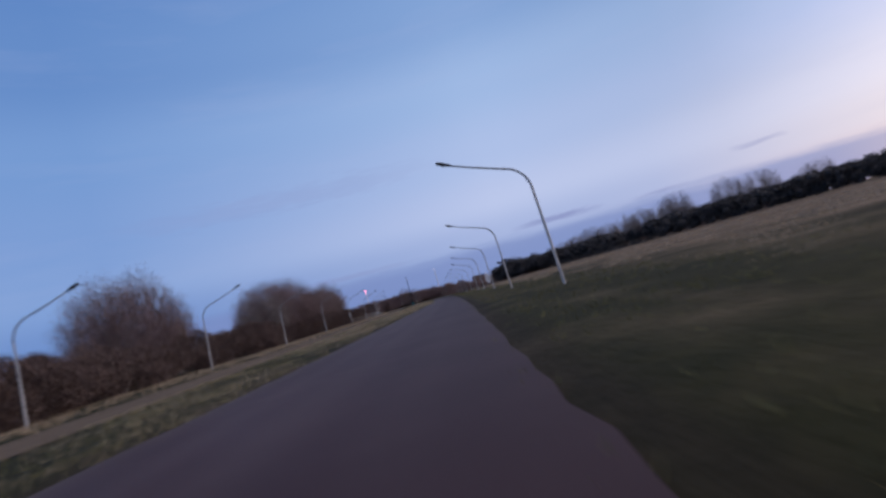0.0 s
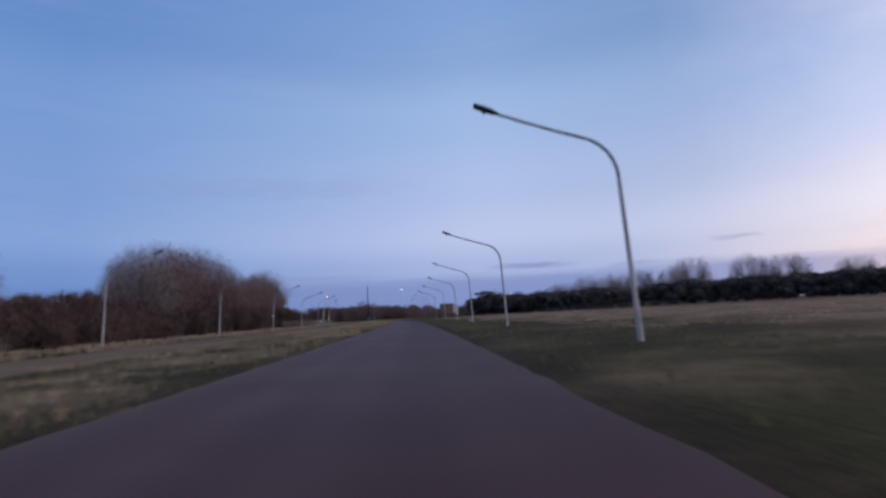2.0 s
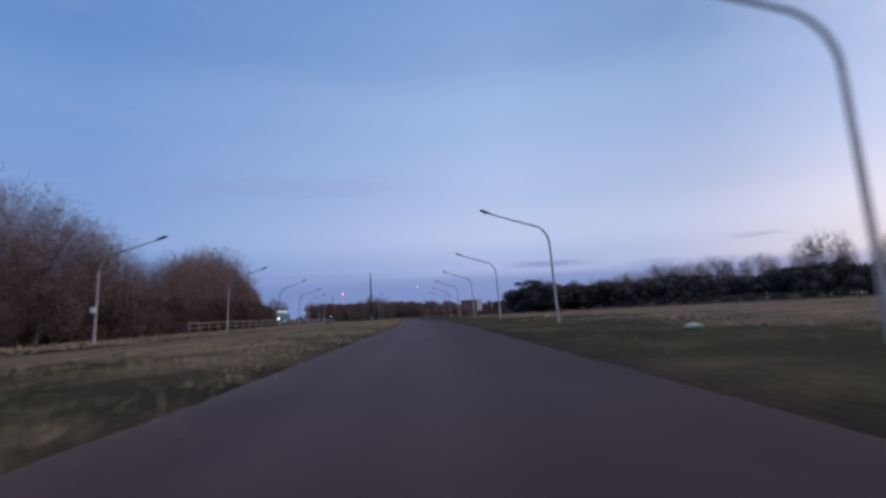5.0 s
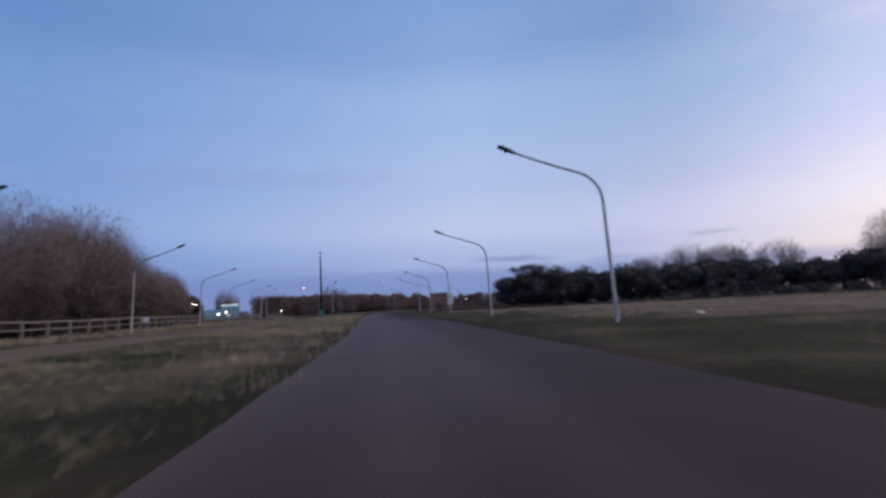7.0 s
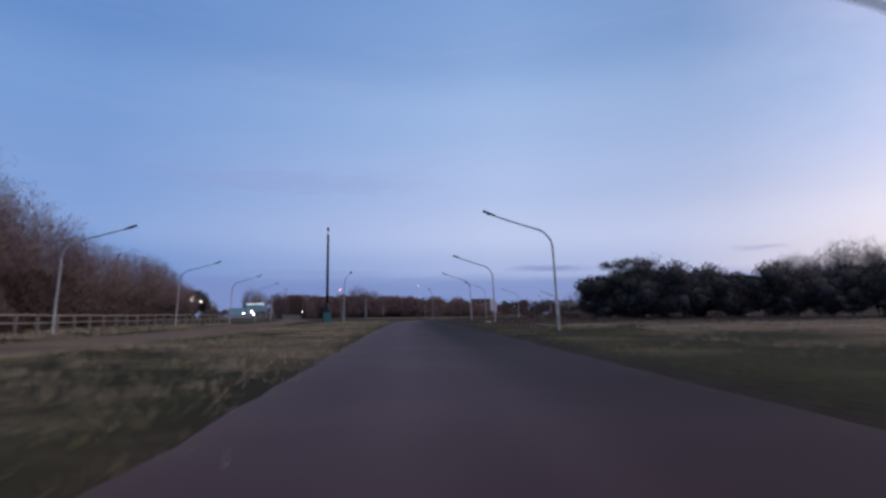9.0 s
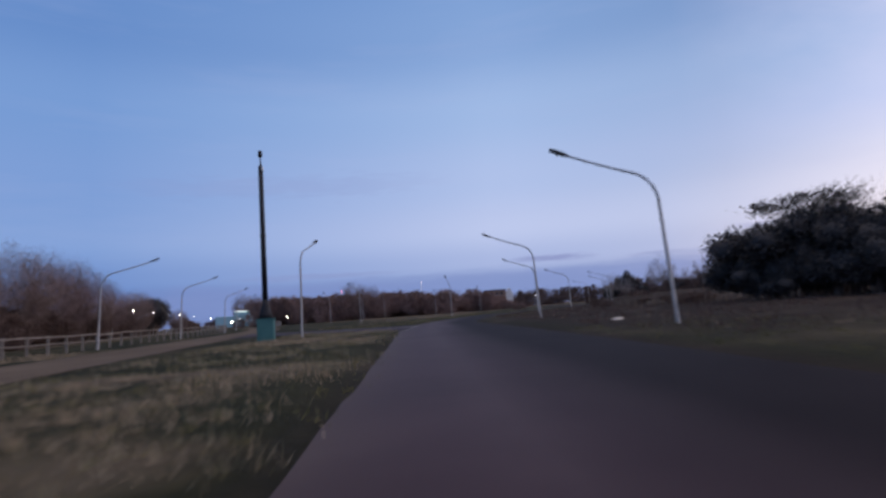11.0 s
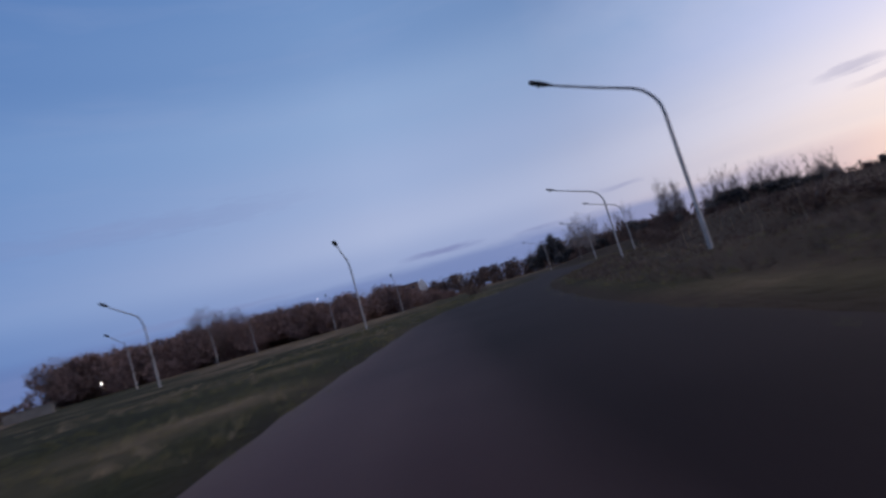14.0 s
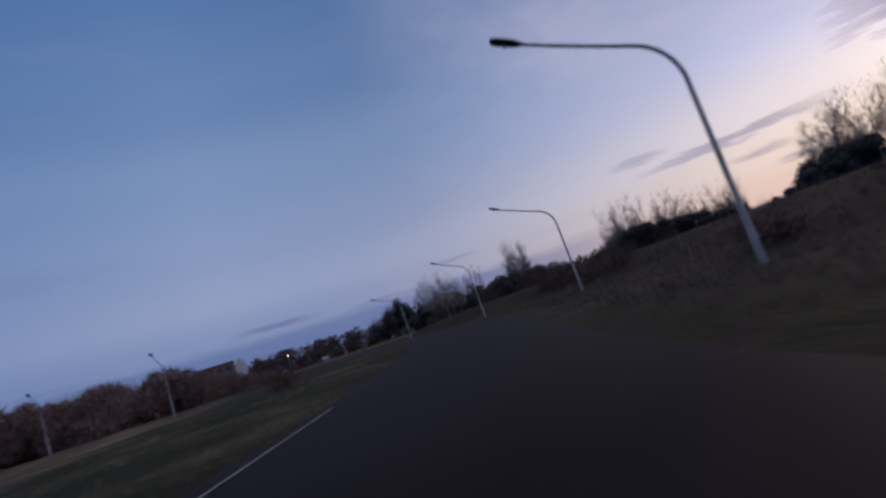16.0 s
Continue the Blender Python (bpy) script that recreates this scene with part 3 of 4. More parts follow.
# ---- street lamps ----
def street_lamp(lit=False, label="tall grey steel street lamp with a long curved arm, unlit"):
    """Base at the origin, arm along -x, 8 m to the head."""
    lamp = thing("street_lamp", Matrix(), label, "street lamp", "street lamps along the road")
    bm = bmesh.new()
    lean = math.tan(radians(2.5))
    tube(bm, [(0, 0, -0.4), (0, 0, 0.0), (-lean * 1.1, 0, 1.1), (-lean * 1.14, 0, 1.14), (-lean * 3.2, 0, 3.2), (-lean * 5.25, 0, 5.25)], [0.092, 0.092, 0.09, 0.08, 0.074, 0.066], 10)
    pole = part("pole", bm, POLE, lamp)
    bm = bmesh.new()
    box(bm, (-0.045 - lean * 0.7, -0.106, 0.45), (0.045 - lean * 0.7, -0.09, 0.95), 0.004)
    part("access_door", bm, POLE, pole)
    bm = bmesh.new()
    pts, rad = [(-lean * 5.2, 0, 5.2)], [0.064]
    # the bend, then the straight rising arm
    for i in range(11):
        a = radians(2.5 + 71.5 * i / 10)
        pts.append((-lean * 5.3 - 1.4 * (math.cos(radians(2.5)) - math.cos(a)), 0, 5.3 + 1.4 * (math.sin(a) - math.sin(radians(2.5)))))
        rad.append(0.064 - 0.010 * i / 10)
    p = Vector(pts[-1])
    for i in (1, 2, 3):
        q = p + Vector((-2.82 * i / 3, 0, 0.93 * i / 3 - 0.03 * math.sin(i)))
        pts.append(tuple(q))
        rad.append(0.053 - 0.008 * i / 3)
    tube(bm, pts, rad, 8)
    part("arm", bm, STEEL, lamp)
    e = Vector(pts[-1])
    # flat cobra-head housing, tilted with the arm
    bm = bmesh.new()
    secs = [(0.14, 0.055, 0.05), (0.02, 0.085, 0.07), (-0.12, 0.17, 0.10), (-0.38, 0.19, 0.115), (-0.62, 0.18, 0.105), (-0.72, 0.15, 0.08)]
    rings = []
    for sx_, w, h in secs:
        z0 = e.z - sx_ * 0.40
        rings.append([bm.verts.new((e.x + sx_, w * math.cos(k * math.pi / 5), z0 + (h if k < 5 else h * 0.55) * math.sin(k * math.pi / 5))) for k in range(10)])
    for r0, r1 in zip(rings, rings[1:]):
        for k in range(10):
            bm.faces.new((r0[k], r1[k], r1[(k + 1) % 10], r0[(k + 1) % 10])).smooth = True
    bm.faces.new(rings[0])
    bm.faces.new(rings[-1][::-1])
    head = part("lamp_head", bm, HEAD, lamp, "dark grey lamp housing")
    bm = bmesh.new()
    tube(bm, [(e.x - 0.36, 0, e.z + 0.14), (e.x - 0.33, 0, e.z + (-0.08 if lit else 0.06))], [0.13, 0.10], 12)
    part("lens", bm, LIT if lit else LENS, head, "glowing lamp lens" if lit else "")
    return lamp


def near_z(x, y):
    return float(bilinear(gz, x, y))


lamp_unlit = street_lamp()
LAMPS = [  # x, y, heading of the arm (degrees clockwise from +y), and for a few how far they lean back and how deep they stand
    (3.4, 4.0, -88), (4.2, 30.3, -91), (5.0, 56.85, -88), (6.0, 83.5, -86), (6.7, 109.7, -86), (7.4, 136.3, -86), (7.58, 163.0, -90), (7.3, 188.6, -88),
    (7.0, 215.2, -88), (6.85, 242.8, -90), (6.75, 268.8, -95), (12.63, 296.8, -72, 1.5, 0.0), (24.3, 321.9, -58, 1.4, 0.25), (39.8, 344.0, -65, 0.6, 0.0), (47.5, 368.5, -86), (51.0, 396.0, -80),
    (-28.6, 10.0, 90), (-28.3, 36.0, 90), (-26.9, 59.9, 90), (-26.8, 87.5, 88), (-26.4, 115.5, 88), (-25.1, 140.8, 80), (-24.9, 168.0, 88), (-24.9, 193.0, 96),
    (-27.1, 219.0, 72), (-30.4, 246.1, 65), (-31.6, 268.5, 62), (-34.0, 290.5, 50), (-38.0, 317.6, 40), (-45.0, 345.0, 55),
    (-12.84, 261.5, 6), (2.35, 330.1, -166), (-16.0, 332.9, -159), (-26.8, 362.4, -170), (-15.5, 402.3, -175), (1.3, 401.3, -175), (15.0, 391.7, -165), (-21.5, 392.0, -170),
]
for i, (x, y, h, *own) in enumerate(LAMPS):
    back, deep_in = own or (0.0, 0.0)
    m = pose(x, y, near_z(x, y) - deep_in, 0, 0, -h - 90) @ pose(0, 0, 0, 0, back, 0)
    if i == 0:
        lamp_unlit.matrix_basis = m
    else:
        copy_thing(lamp_unlit, m)
lamp_lit = street_lamp(True, "tall grey steel street lamp, lit, far along the side road")
LIT_LAMPS = [(-71.6, 352.5, 60), (-77.7, 375.5, 60), (-83.7, 398.0, 62), (-89.7, 420.0, 60), (-104.6, 470.0, 62), (-131.0, 560.0, 62)]
for i, (x, y, h) in enumerate(LIT_LAMPS):
    m = pose(x - 3.2, y - 2.4, -1.2, 0, 0, -h - 90)
    if i == 0:
        lamp_lit.matrix_basis = m
    else:
        copy_thing(lamp_lit, m)


# ---- the mast on its teal plinth ----
def siren_mast(x, y):
    t = thing("siren_mast", pose(x, y, near_z(x, y), 0, 0, 8), "black steel mast on a teal box plinth in the grass", "mast")
    base = box_part("plinth", (-0.56, -0.56, -0.3), (0.56, 0.56, 1.5), TEAL, t, 0.04, "teal painted metal box")
    box_part("plinth_lid", (-0.6, -0.6, 1.5), (0.6, 0.6, 1.58), TEAL, base, 0.02)
    box_part("door_panel", (-0.4, -0.59, 0.1), (0.4, -0.563, 1.36), TEAL, base, 0.006)
    bm = bmesh.new()
    tube(bm, [(0, 0, 1.58), (0, 0, 1.9), (0, 0, 2.45), (0, 0, 2.9)], [0.5, 0.43, 0.27, 0.21], 14)
    part("flared_foot", bm, BLACK, t)
    bm = bmesh.new()
    tube(bm, [(0, 0, 2.8), (0, 0, 7.5), (0, 0, 12.7), (0, 0, 12.78)], [0.2, 0.185, 0.165, 0.1], 12)
    pole = part("pole", bm, BLACK, t)
    bm = bmesh.new()
    tube(bm, [(0, 0, 7.5), (0, 0, 7.62)], [0.215, 0.215], 12)
    part("collar", bm, BLACK, pole)
    bm = bmesh.new()
    tube(bm, [(0, 0, 12.75), (0, 0, 13.45)], [0.06, 0.05], 8)
    part("neck", bm, BLACK, t)
    bm = bmesh.new()
    tube(bm, [(0, 0, 13.4), (0, 0, 13.5), (0, 0, 13.8), (0, 0, 13.92)], [0.1, 0.17, 0.15, 0.06], 12)
    part("cap", bm, BLACK, t)
    bm = bmesh.new()
    tube(bm, [(0.14, -0.14, 12.35), (0.14, -0.14, 12.6)], [0.07, 0.07], 8)
    part("lamp", bm, WHITE, t, "small white lamp")
    return t


siren_mast(-15.0, 259.8)


# ---- fences ----
def rail_fence(points, spacing, height, label, rails, mat=FENCE):
    line = smooth_line(points, spacing / 8)
    d = np.concatenate(([0], np.cumsum(np.linalg.norm(np.diff(line, axis=0), axis=1))))
    s = np.arange(0, d[-1], spacing)
    at = [(float(np.interp(k, d, line[:, 0])), float(np.interp(k, d, line[:, 1]))) for k in s]
    o = at[0]
    f = thing("fence", pose(o[0], o[1], 0), label, "fence")
    bm = bmesh.new()
    box(bm, (-0.09, -0.09, -0.4), (0.09, 0.09, height), 0.012)
    post = bpy.data.meshes.new("post")
    bm.to_mesh(post)
    bm.free()
    post.materials.append(mat)
    for k, (x, y) in enumerate(at):
        p = part("post", post, None, f)
        p.matrix_basis = pose(x - o[0], y - o[1], near_z(x, y) + random.uniform(-0.03, 0.03), random.uniform(-1.5, 1.5), random.uniform(-1.5, 1.5), 20)
    for (x0, y0), (x1, y1) in zip(at, at[1:]):
        length = math.hypot(x1 - x0, y1 - y0)
        rz = math.degrees(math.atan2(y1 - y0, x1 - x0))
        for z, h in rails:
            bm = bmesh.new()
            box(bm, (0, -0.025, -h / 2), (length, 0.025, h / 2), 0.006)
            r = part("rail", bm, mat, f)
            zz = (near_z(x0, y0) + near_z(x1, y1)) / 2
            r.matrix_basis = pose(x0 - o[0], y0 - o[1], zz + z + random.uniform(-0.02, 0.02), 0, random.uniform(-0.5, 0.5), rz)
    return f


rail_fence([(-28.6, 166), (-26.6, 193), (-28.9, 219), (-31.8, 246), (-33.4, 268.5), (-36, 291), (-40, 318), (-47, 345)], 2.6, 1.45,
           "pale weathered post-and-rail fence along the side road", ((1.35, 0.12), (0.8, 0.09)))
rail_fence([(47.5, 233.5), (57, 224), (67, 213), (82, 196)], 3.0, 1.7, "weathered wooden paddock fence in the field", ((1.6, 0.13), (1.05, 0.13), (0.5, 0.13)), OLD_WOOD)


def low_wall(x, y, rz):
    t = thing("concrete_wall", pose(x, y, near_z(x, y), 0, 0, rz), "low pale concrete wall at the far grass edge", "wall")
    box_part("body", (-3.2, -0.3, -0.3), (3.2, 0.3, 1.4), CONCRETE, t, 0.03)
    box_part("coping", (-3.3, -0.36, 1.4), (3.3, 0.36, 1.52), CONCRETE, t, 0.02)


low_wall(-46.0, 376.0, 12)


def small_sign(x, y, z):
    t = thing("sign", pose(x, y, near_z(x, y), 0, 0, 12), "small plain white sign board on a short post", "sign")
    box_part("board", (-0.26, -0.03, z - 0.2), (0.26, 0.0, z + 0.2), WHITE, t, 0.01)
    bm = bmesh.new()
    tube(bm, [(0, 0.03, -0.4), (0, 0.03, z + 0.2)], [0.03, 0.03], 8)
    part("post", bm, STEEL, t)


small_sign(-24.3, 194.6, 1.15)


def pole_box(x, y, z):
    t = thing("junction_box", pose(x, y, z), "small white box strapped to a lamp pole", "junction box")
    box_part("body", (-0.16, -0.26, -0.2), (0.16, -0.09, 0.2), WHITE, t, 0.02)
    bm = bmesh.new()
    tube(bm, [(0, 0, -0.03), (0, 0, 0.03)], [0.1, 0.1], 10)
    part("strap", bm, STEEL, t)


pole_box(-25.1, 140.8, 2.55)


def rubble(x, y, sx_, sy_, sz_, mat, label, name, seed):
    bm = bmesh.new()
    bmesh.ops.create_icosphere(bm, subdivisions=2, radius=0.5)
    for v in bm.verts:
        k = 1 + 0.35 * noise.noise(v.co * 2.3 + Vector((seed, 0, 0)))
        v.co = Vector((v.co.x * sx_ * k, v.co.y * sy_ * k, max(-0.15, v.co.z) * sz_ * k * 1.4))
    ob = part(name, bm, mat)
    ob.matrix_basis = pose(x, y, near_z(x, y) + 0.08, 0, 0, seed * 40)
    tagged(ob, label, name.replace("_", " "))


rubble(7.1, 250.6, 1.15, 0.5, 0.17, STONE, "pale grey boulder lying in the grass", "boulder", 1.0)
rubble(14.0, 167.3, 0.7, 0.5, 0.22, STONE, "low pale boulder in the field grass", "boulder", 2.0)
rubble(7.4, 118.4, 0.7, 0.45, 0.22, PALE_GREEN, "crumpled pale green plastic sheet in the grass", "plastic_sheet", 3.0)


# ---- trees ----
RNG = np.random.default_rng(7)


def unit(v):
    return v / (np.linalg.norm(v, axis=-1, keepdims=True) + 1e-9)


def limb_mesh(name, tubes, mat):
    bm = bmesh.new()
    for pts, rad in tubes:
        tube(bm, [tuple(p) for p in pts], rad, 7 if rad[0] > 0.1 else (4 if rad[0] > 0.03 else 3), cap=False)
    me = bpy.data.meshes.new(name)
    bm.to_mesh(me)
    bm.free()
    me.materials.append(mat)
    return me


def bare_tree_meshes(seed, height, width, base, ends, per, tw_len, tw_w, twig_mat, top=0.62, upright=0.1):
    """Limbs fan out from a low fork to a rounded, gently lobed crown; branches leave them and end in long fine twigs."""
    rng = np.random.default_rng(seed)
    fork = np.array([0, 0, base])
    mid = np.array([0, 0, base + (height - base) * (1 - top / 1.24)])
    semi = np.array([width / 2, width / 2, height - mid[2]])

    def reach(d):
        """Distance from the fork to the crown's outside along d."""
        u, o = d / semi, (fork - mid) / semi
        aa, bb, cc = (u * u).sum(1), (u * o).sum(1), (o * o).sum() - 1
        r = (-bb + np.sqrt(np.maximum(bb * bb - aa * cc, 0))) / aa
        lobes = np.array([noise.noise(Vector(q) * 2.6 + Vector((seed * 3.1, 0, 0))) for q in d])
        return r * (1 + 0.11 * lobes)

    def directions(n, steep):
        v = unit(rng.normal(0, 1, (n, 3)))
        v[:, 2] = np.abs(v[:, 2]) + steep
        return unit(v)

    r0 = 0.015 * height
    main = directions(12, 0.35)
    far = reach(main) * rng.uniform(0.55, 0.75, 12)
    limbs = []
    tubes = [([np.array([0, 0, -0.4]), np.array([0, 0, base * 0.5]), fork, fork + (0, 0, 0.12 * height)], [r0 * 1.1, r0, r0 * 0.9, r0 * 0.5])]
    for d, f in zip(main, far):
        p1 = fork + d * f * 0.45 + np.array([0, 0, 0.10 * f]) + rng.normal(0, 0.15, 3)
        limbs.append((fork, p1, fork + d * f))
        tubes.append((list(limbs[-1]), [r0 * 0.5, r0 * 0.32, r0 * 0.14]))
    tris = []
    golden = np.arange(ends) * 2.39996
    rise = 1 - (np.arange(ends) + 0.5) / ends * 1.02
    dirs = np.stack([np.cos(golden) * np.sqrt(1 - rise ** 2), np.sin(golden) * np.sqrt(1 - rise ** 2), rise], axis=1)
    dirs = unit(dirs + rng.normal(0, 0.035, dirs.shape))
    outer = reach(dirs)
    for j, (d, R) in enumerate(zip(dirs, outer)):
        l0, l1, l2 = limbs[int(np.argmax(main @ d + rng.uniform(0, 0.12, 12)))]
        f = rng.uniform(0.3, 0.95)
        s = (1 - f) ** 2 * l0 + 2 * f * (1 - f) * l1 + f * f * l2
        t = fork + d * R * rng.uniform(0.8, 0.96)
        bow = (s + t) / 2 + np.array([0, 0, 0.05 * R]) + rng.normal(0, 0.03, 3) * R
        if j % 2:
            tubes.append(([s, bow, t], [r0 * 0.085, r0 * 0.05, 0.006]))
        g = rng.uniform(0.12, 1.0, (per, 1)) ** 0.75
        p = (1 - g) ** 2 * s + 2 * g * (1 - g) * bow + g * g * t + rng.normal(0, 0.026 * height, (per, 3)) * g
        dv = unit(unit(p - fork) + rng.normal(0, 0.55, (per, 3)) + np.array([0, 0, upright]))
        e = p + dv * tw_len * rng.uniform(0.5, 1.4, (per, 1))
        w = e - fork
        n = np.linalg.norm(w, axis=1)
        lim = R * rng.uniform(0.9, 1.0, per)
        e = fork + w * np.minimum(1.0, lim / n)[:, None]
        side = unit(np.cross(dv, rng.normal(0, 1, (per, 3)))) * tw_w * rng.uniform(0.6, 1.3, (per, 1)) / 2
        tris.append(np.stack([p - side, p + side, e], axis=1))
    tris = np.concatenate(tris)
    k = height / np.percentile(tris[:, :, 2], 99.9)
    return limb_mesh("trunk", [([p * k for p in pts], rad) for pts, rad in tubes], BARK), tri_mesh("crown", tris * k, twig_mat), tris * k


def bush_tris(rng, height, radius, count, tw_len, tw_w, lobes=7, leafy=False):
    """A shrub's outer growth: short shoots or leaves clumped in uneven lobes over the ground. Also gives the lobes."""
    c = np.stack([rng.normal(0, 0.42, lobes) * radius, rng.normal(0, 0.42, lobes) * radius, (rng.uniform(0.25, 0.72, lobes) if leafy else np.linspace(0.06, 0.72, lobes)) * height], axis=1)
    r = rng.uniform(*((0.22, 0.4) if leafy else (0.28, 0.5)), lobes)[:, None] * np.array([radius, radius, height * 0.62])
    i = rng.integers(0, lobes, count)
    v = unit(rng.normal(0, 1, (count, 3)))
    lo, hi = (0.5, 1.15) if leafy else (0.35, 1.0)
    p = c[i] + v * r[i] * rng.uniform(lo, hi, (count, 1)) ** 0.5
    p[:, 2] = np.abs(p[:, 2])
    d = unit(v * 0.7 + rng.normal(0, 0.5, (count, 3)) + np.array([0, 0, 0.15 if leafy else 0.7]))
    L = tw_len * rng.uniform(0.5, 1.4, (count, 1))
    side = unit(np.cross(d, rng.normal(0, 1, (count, 3))))
    w = tw_w * rng.uniform(0.6, 1.4, (count, 1))
    t = np.stack([p - side * w / 2, p + side * w / 2, p + d * L], axis=1)
    k = height / t[:, :, 2].max()
    t[:, :, 2] *= k
    return t, c * (1, 1, k), r * (1, 1, k)


def inner_foliage(c, r, seed):
    """The dense inside of an evergreen: uneven masses a little within the outer leaves."""
    bm = bmesh.new()
    for k, (m, s) in enumerate(zip(c, r)):
        made = bmesh.ops.create_icosphere(bm, subdivisions=2, radius=1.0)["verts"]
        for v in made:
            q = 0.66 * (1 + 0.5 * noise.noise(v.co * 2.1 + Vector((seed, k * 5.0, 0))))
            v.co = Vector((m[0] + v.co.x * s[0] * q, m[1] + v.co.y * s[1] * q, max(-0.2, m[2] + v.co.z * s[2] * q)))
    for face in bm.faces:
        face.smooth = True
    me = bpy.data.meshes.new("inner_foliage")
    bm.to_mesh(me)
    bm.free()
    return me


def stem_meshes(rng, height, radius, count):
    made = []
    for _ in range(count):
        a, q = rng.uniform(0, 6.28), rng.uniform(0.3, 0.8) * radius
        p0 = np.array([math.cos(a) * q * 0.25, math.sin(a) * q * 0.25, -0.3])
        p2 = np.array([math.cos(a) * q, math.sin(a) * q, height * rng.uniform(0.5, 0.8)])
        p1 = (p0 + p2) / 2 + rng.normal(0, 0.12, 3) * height * 0.3
        made.append(limb_mesh("stem", [([p0, p1, p2], [0.08, 0.055, 0.02])], BARK))
    return made


def tree_thing(name, limb_mes, crown_me, label, category, stem_name="trunk"):
    t = thing(name, Matrix(), label, category)
    for me in limb_mes:
        part(stem_name, me, None, t)
    part("crown", crown_me, None, t)
    return t


def plant_rows(kinds, rows):
    """rows: x, y, height, which kind, a width of its own; the first of a kind is the thing itself, the rest are copies."""
    used = set()
    for x, y, h, k, *own in rows:
        proto, h0 = kinds[k]
        s = (h - max(0.0, near_z(x, y))) / h0
        m = pose(x, y, near_z(x, y) - 0.05, 0, 0, RNG.uniform(0, 360))
        wide = own[0] if own else RNG.uniform(0.9, 1.15)
        ob = proto if k not in used else copy_thing(proto, m)
        used.add(k)
        ob.matrix_basis = m @ Matrix.Diagonal((s * wide, s * wide, s, 1))


def bare_kind(seed, h, width, base, ends, per, tl, tw, mat, label, top=0.62, upright=0.1, name="bare_tree"):
    a, c, tris = bare_tree_meshes(seed, h, width, base, ends, per, tl, tw, mat, top, upright)
    return (tree_thing(name, [a], c, label, "tree"), h), tris


def bush_kind(seed, h, r, n, tl, tw, mat, label, name="bush", leafy=False, category="bush"):
    rng = np.random.default_rng(seed)
    tris, c, s = bush_tris(rng, h, r, n, tl, tw, 18 if leafy else 11, leafy)
    t = tree_thing(name, stem_meshes(rng, h, r, 4), tri_mesh("crown", tris, mat), label, category, "stem")
    if leafy:
        part("inner_foliage", inner_foliage(c, s, seed), mat, t)
    return (t, h), tris


def pine_kind(seed, h, spread, label):
    """A leaning trunk that forks into limbs, each ending in flat airy tufts of needles."""
    rng = np.random.default_rng(seed)
    tufts = np.stack([rng.normal(0, 0.55, 46) * spread, rng.normal(0, 0.55, 46) * spread, rng.uniform(0.50, 0.95, 46) * h], axis=1)
    tubes = [([np.array([0, 0, -0.4]), np.array([0.2, 0.1, 0.3 * h]), np.array([0.1, 0.3, 0.6 * h]), np.array([0.4, 0.1, 0.85 * h])], [0.32, 0.27, 0.19, 0.08])]
    leaves = []
    for c in tufts:
        s = np.array([0.15, 0.2, rng.uniform(0.4, 0.7) * min(h, c[2])])
        tubes.append(([s, (s + c) / 2 - (0, 0, 0.3), c], [0.10, 0.07, 0.025]))
        n = 170
        p = c + rng.normal(0, 1, (n, 3)) * np.array([0.85, 0.85, 0.38]) * rng.uniform(0.6, 1.25)
        d = unit(rng.normal(0, 1, (n, 3)) + np.array([0, 0, 0.5]))
        side = unit(np.cross(d, rng.normal(0, 1, (n, 3)))) * 0.07
        leaves.append(np.stack([p - side, p + side, p + d * rng.uniform(0.25, 0.55, (n, 1))], axis=1))
    tris = np.concatenate(leaves)
    return (tree_thing("pine_tree", [limb_mesh("trunk", tubes, BARK)], tri_mesh("crown", tris, LEAVES), label, "tree"), h), tris


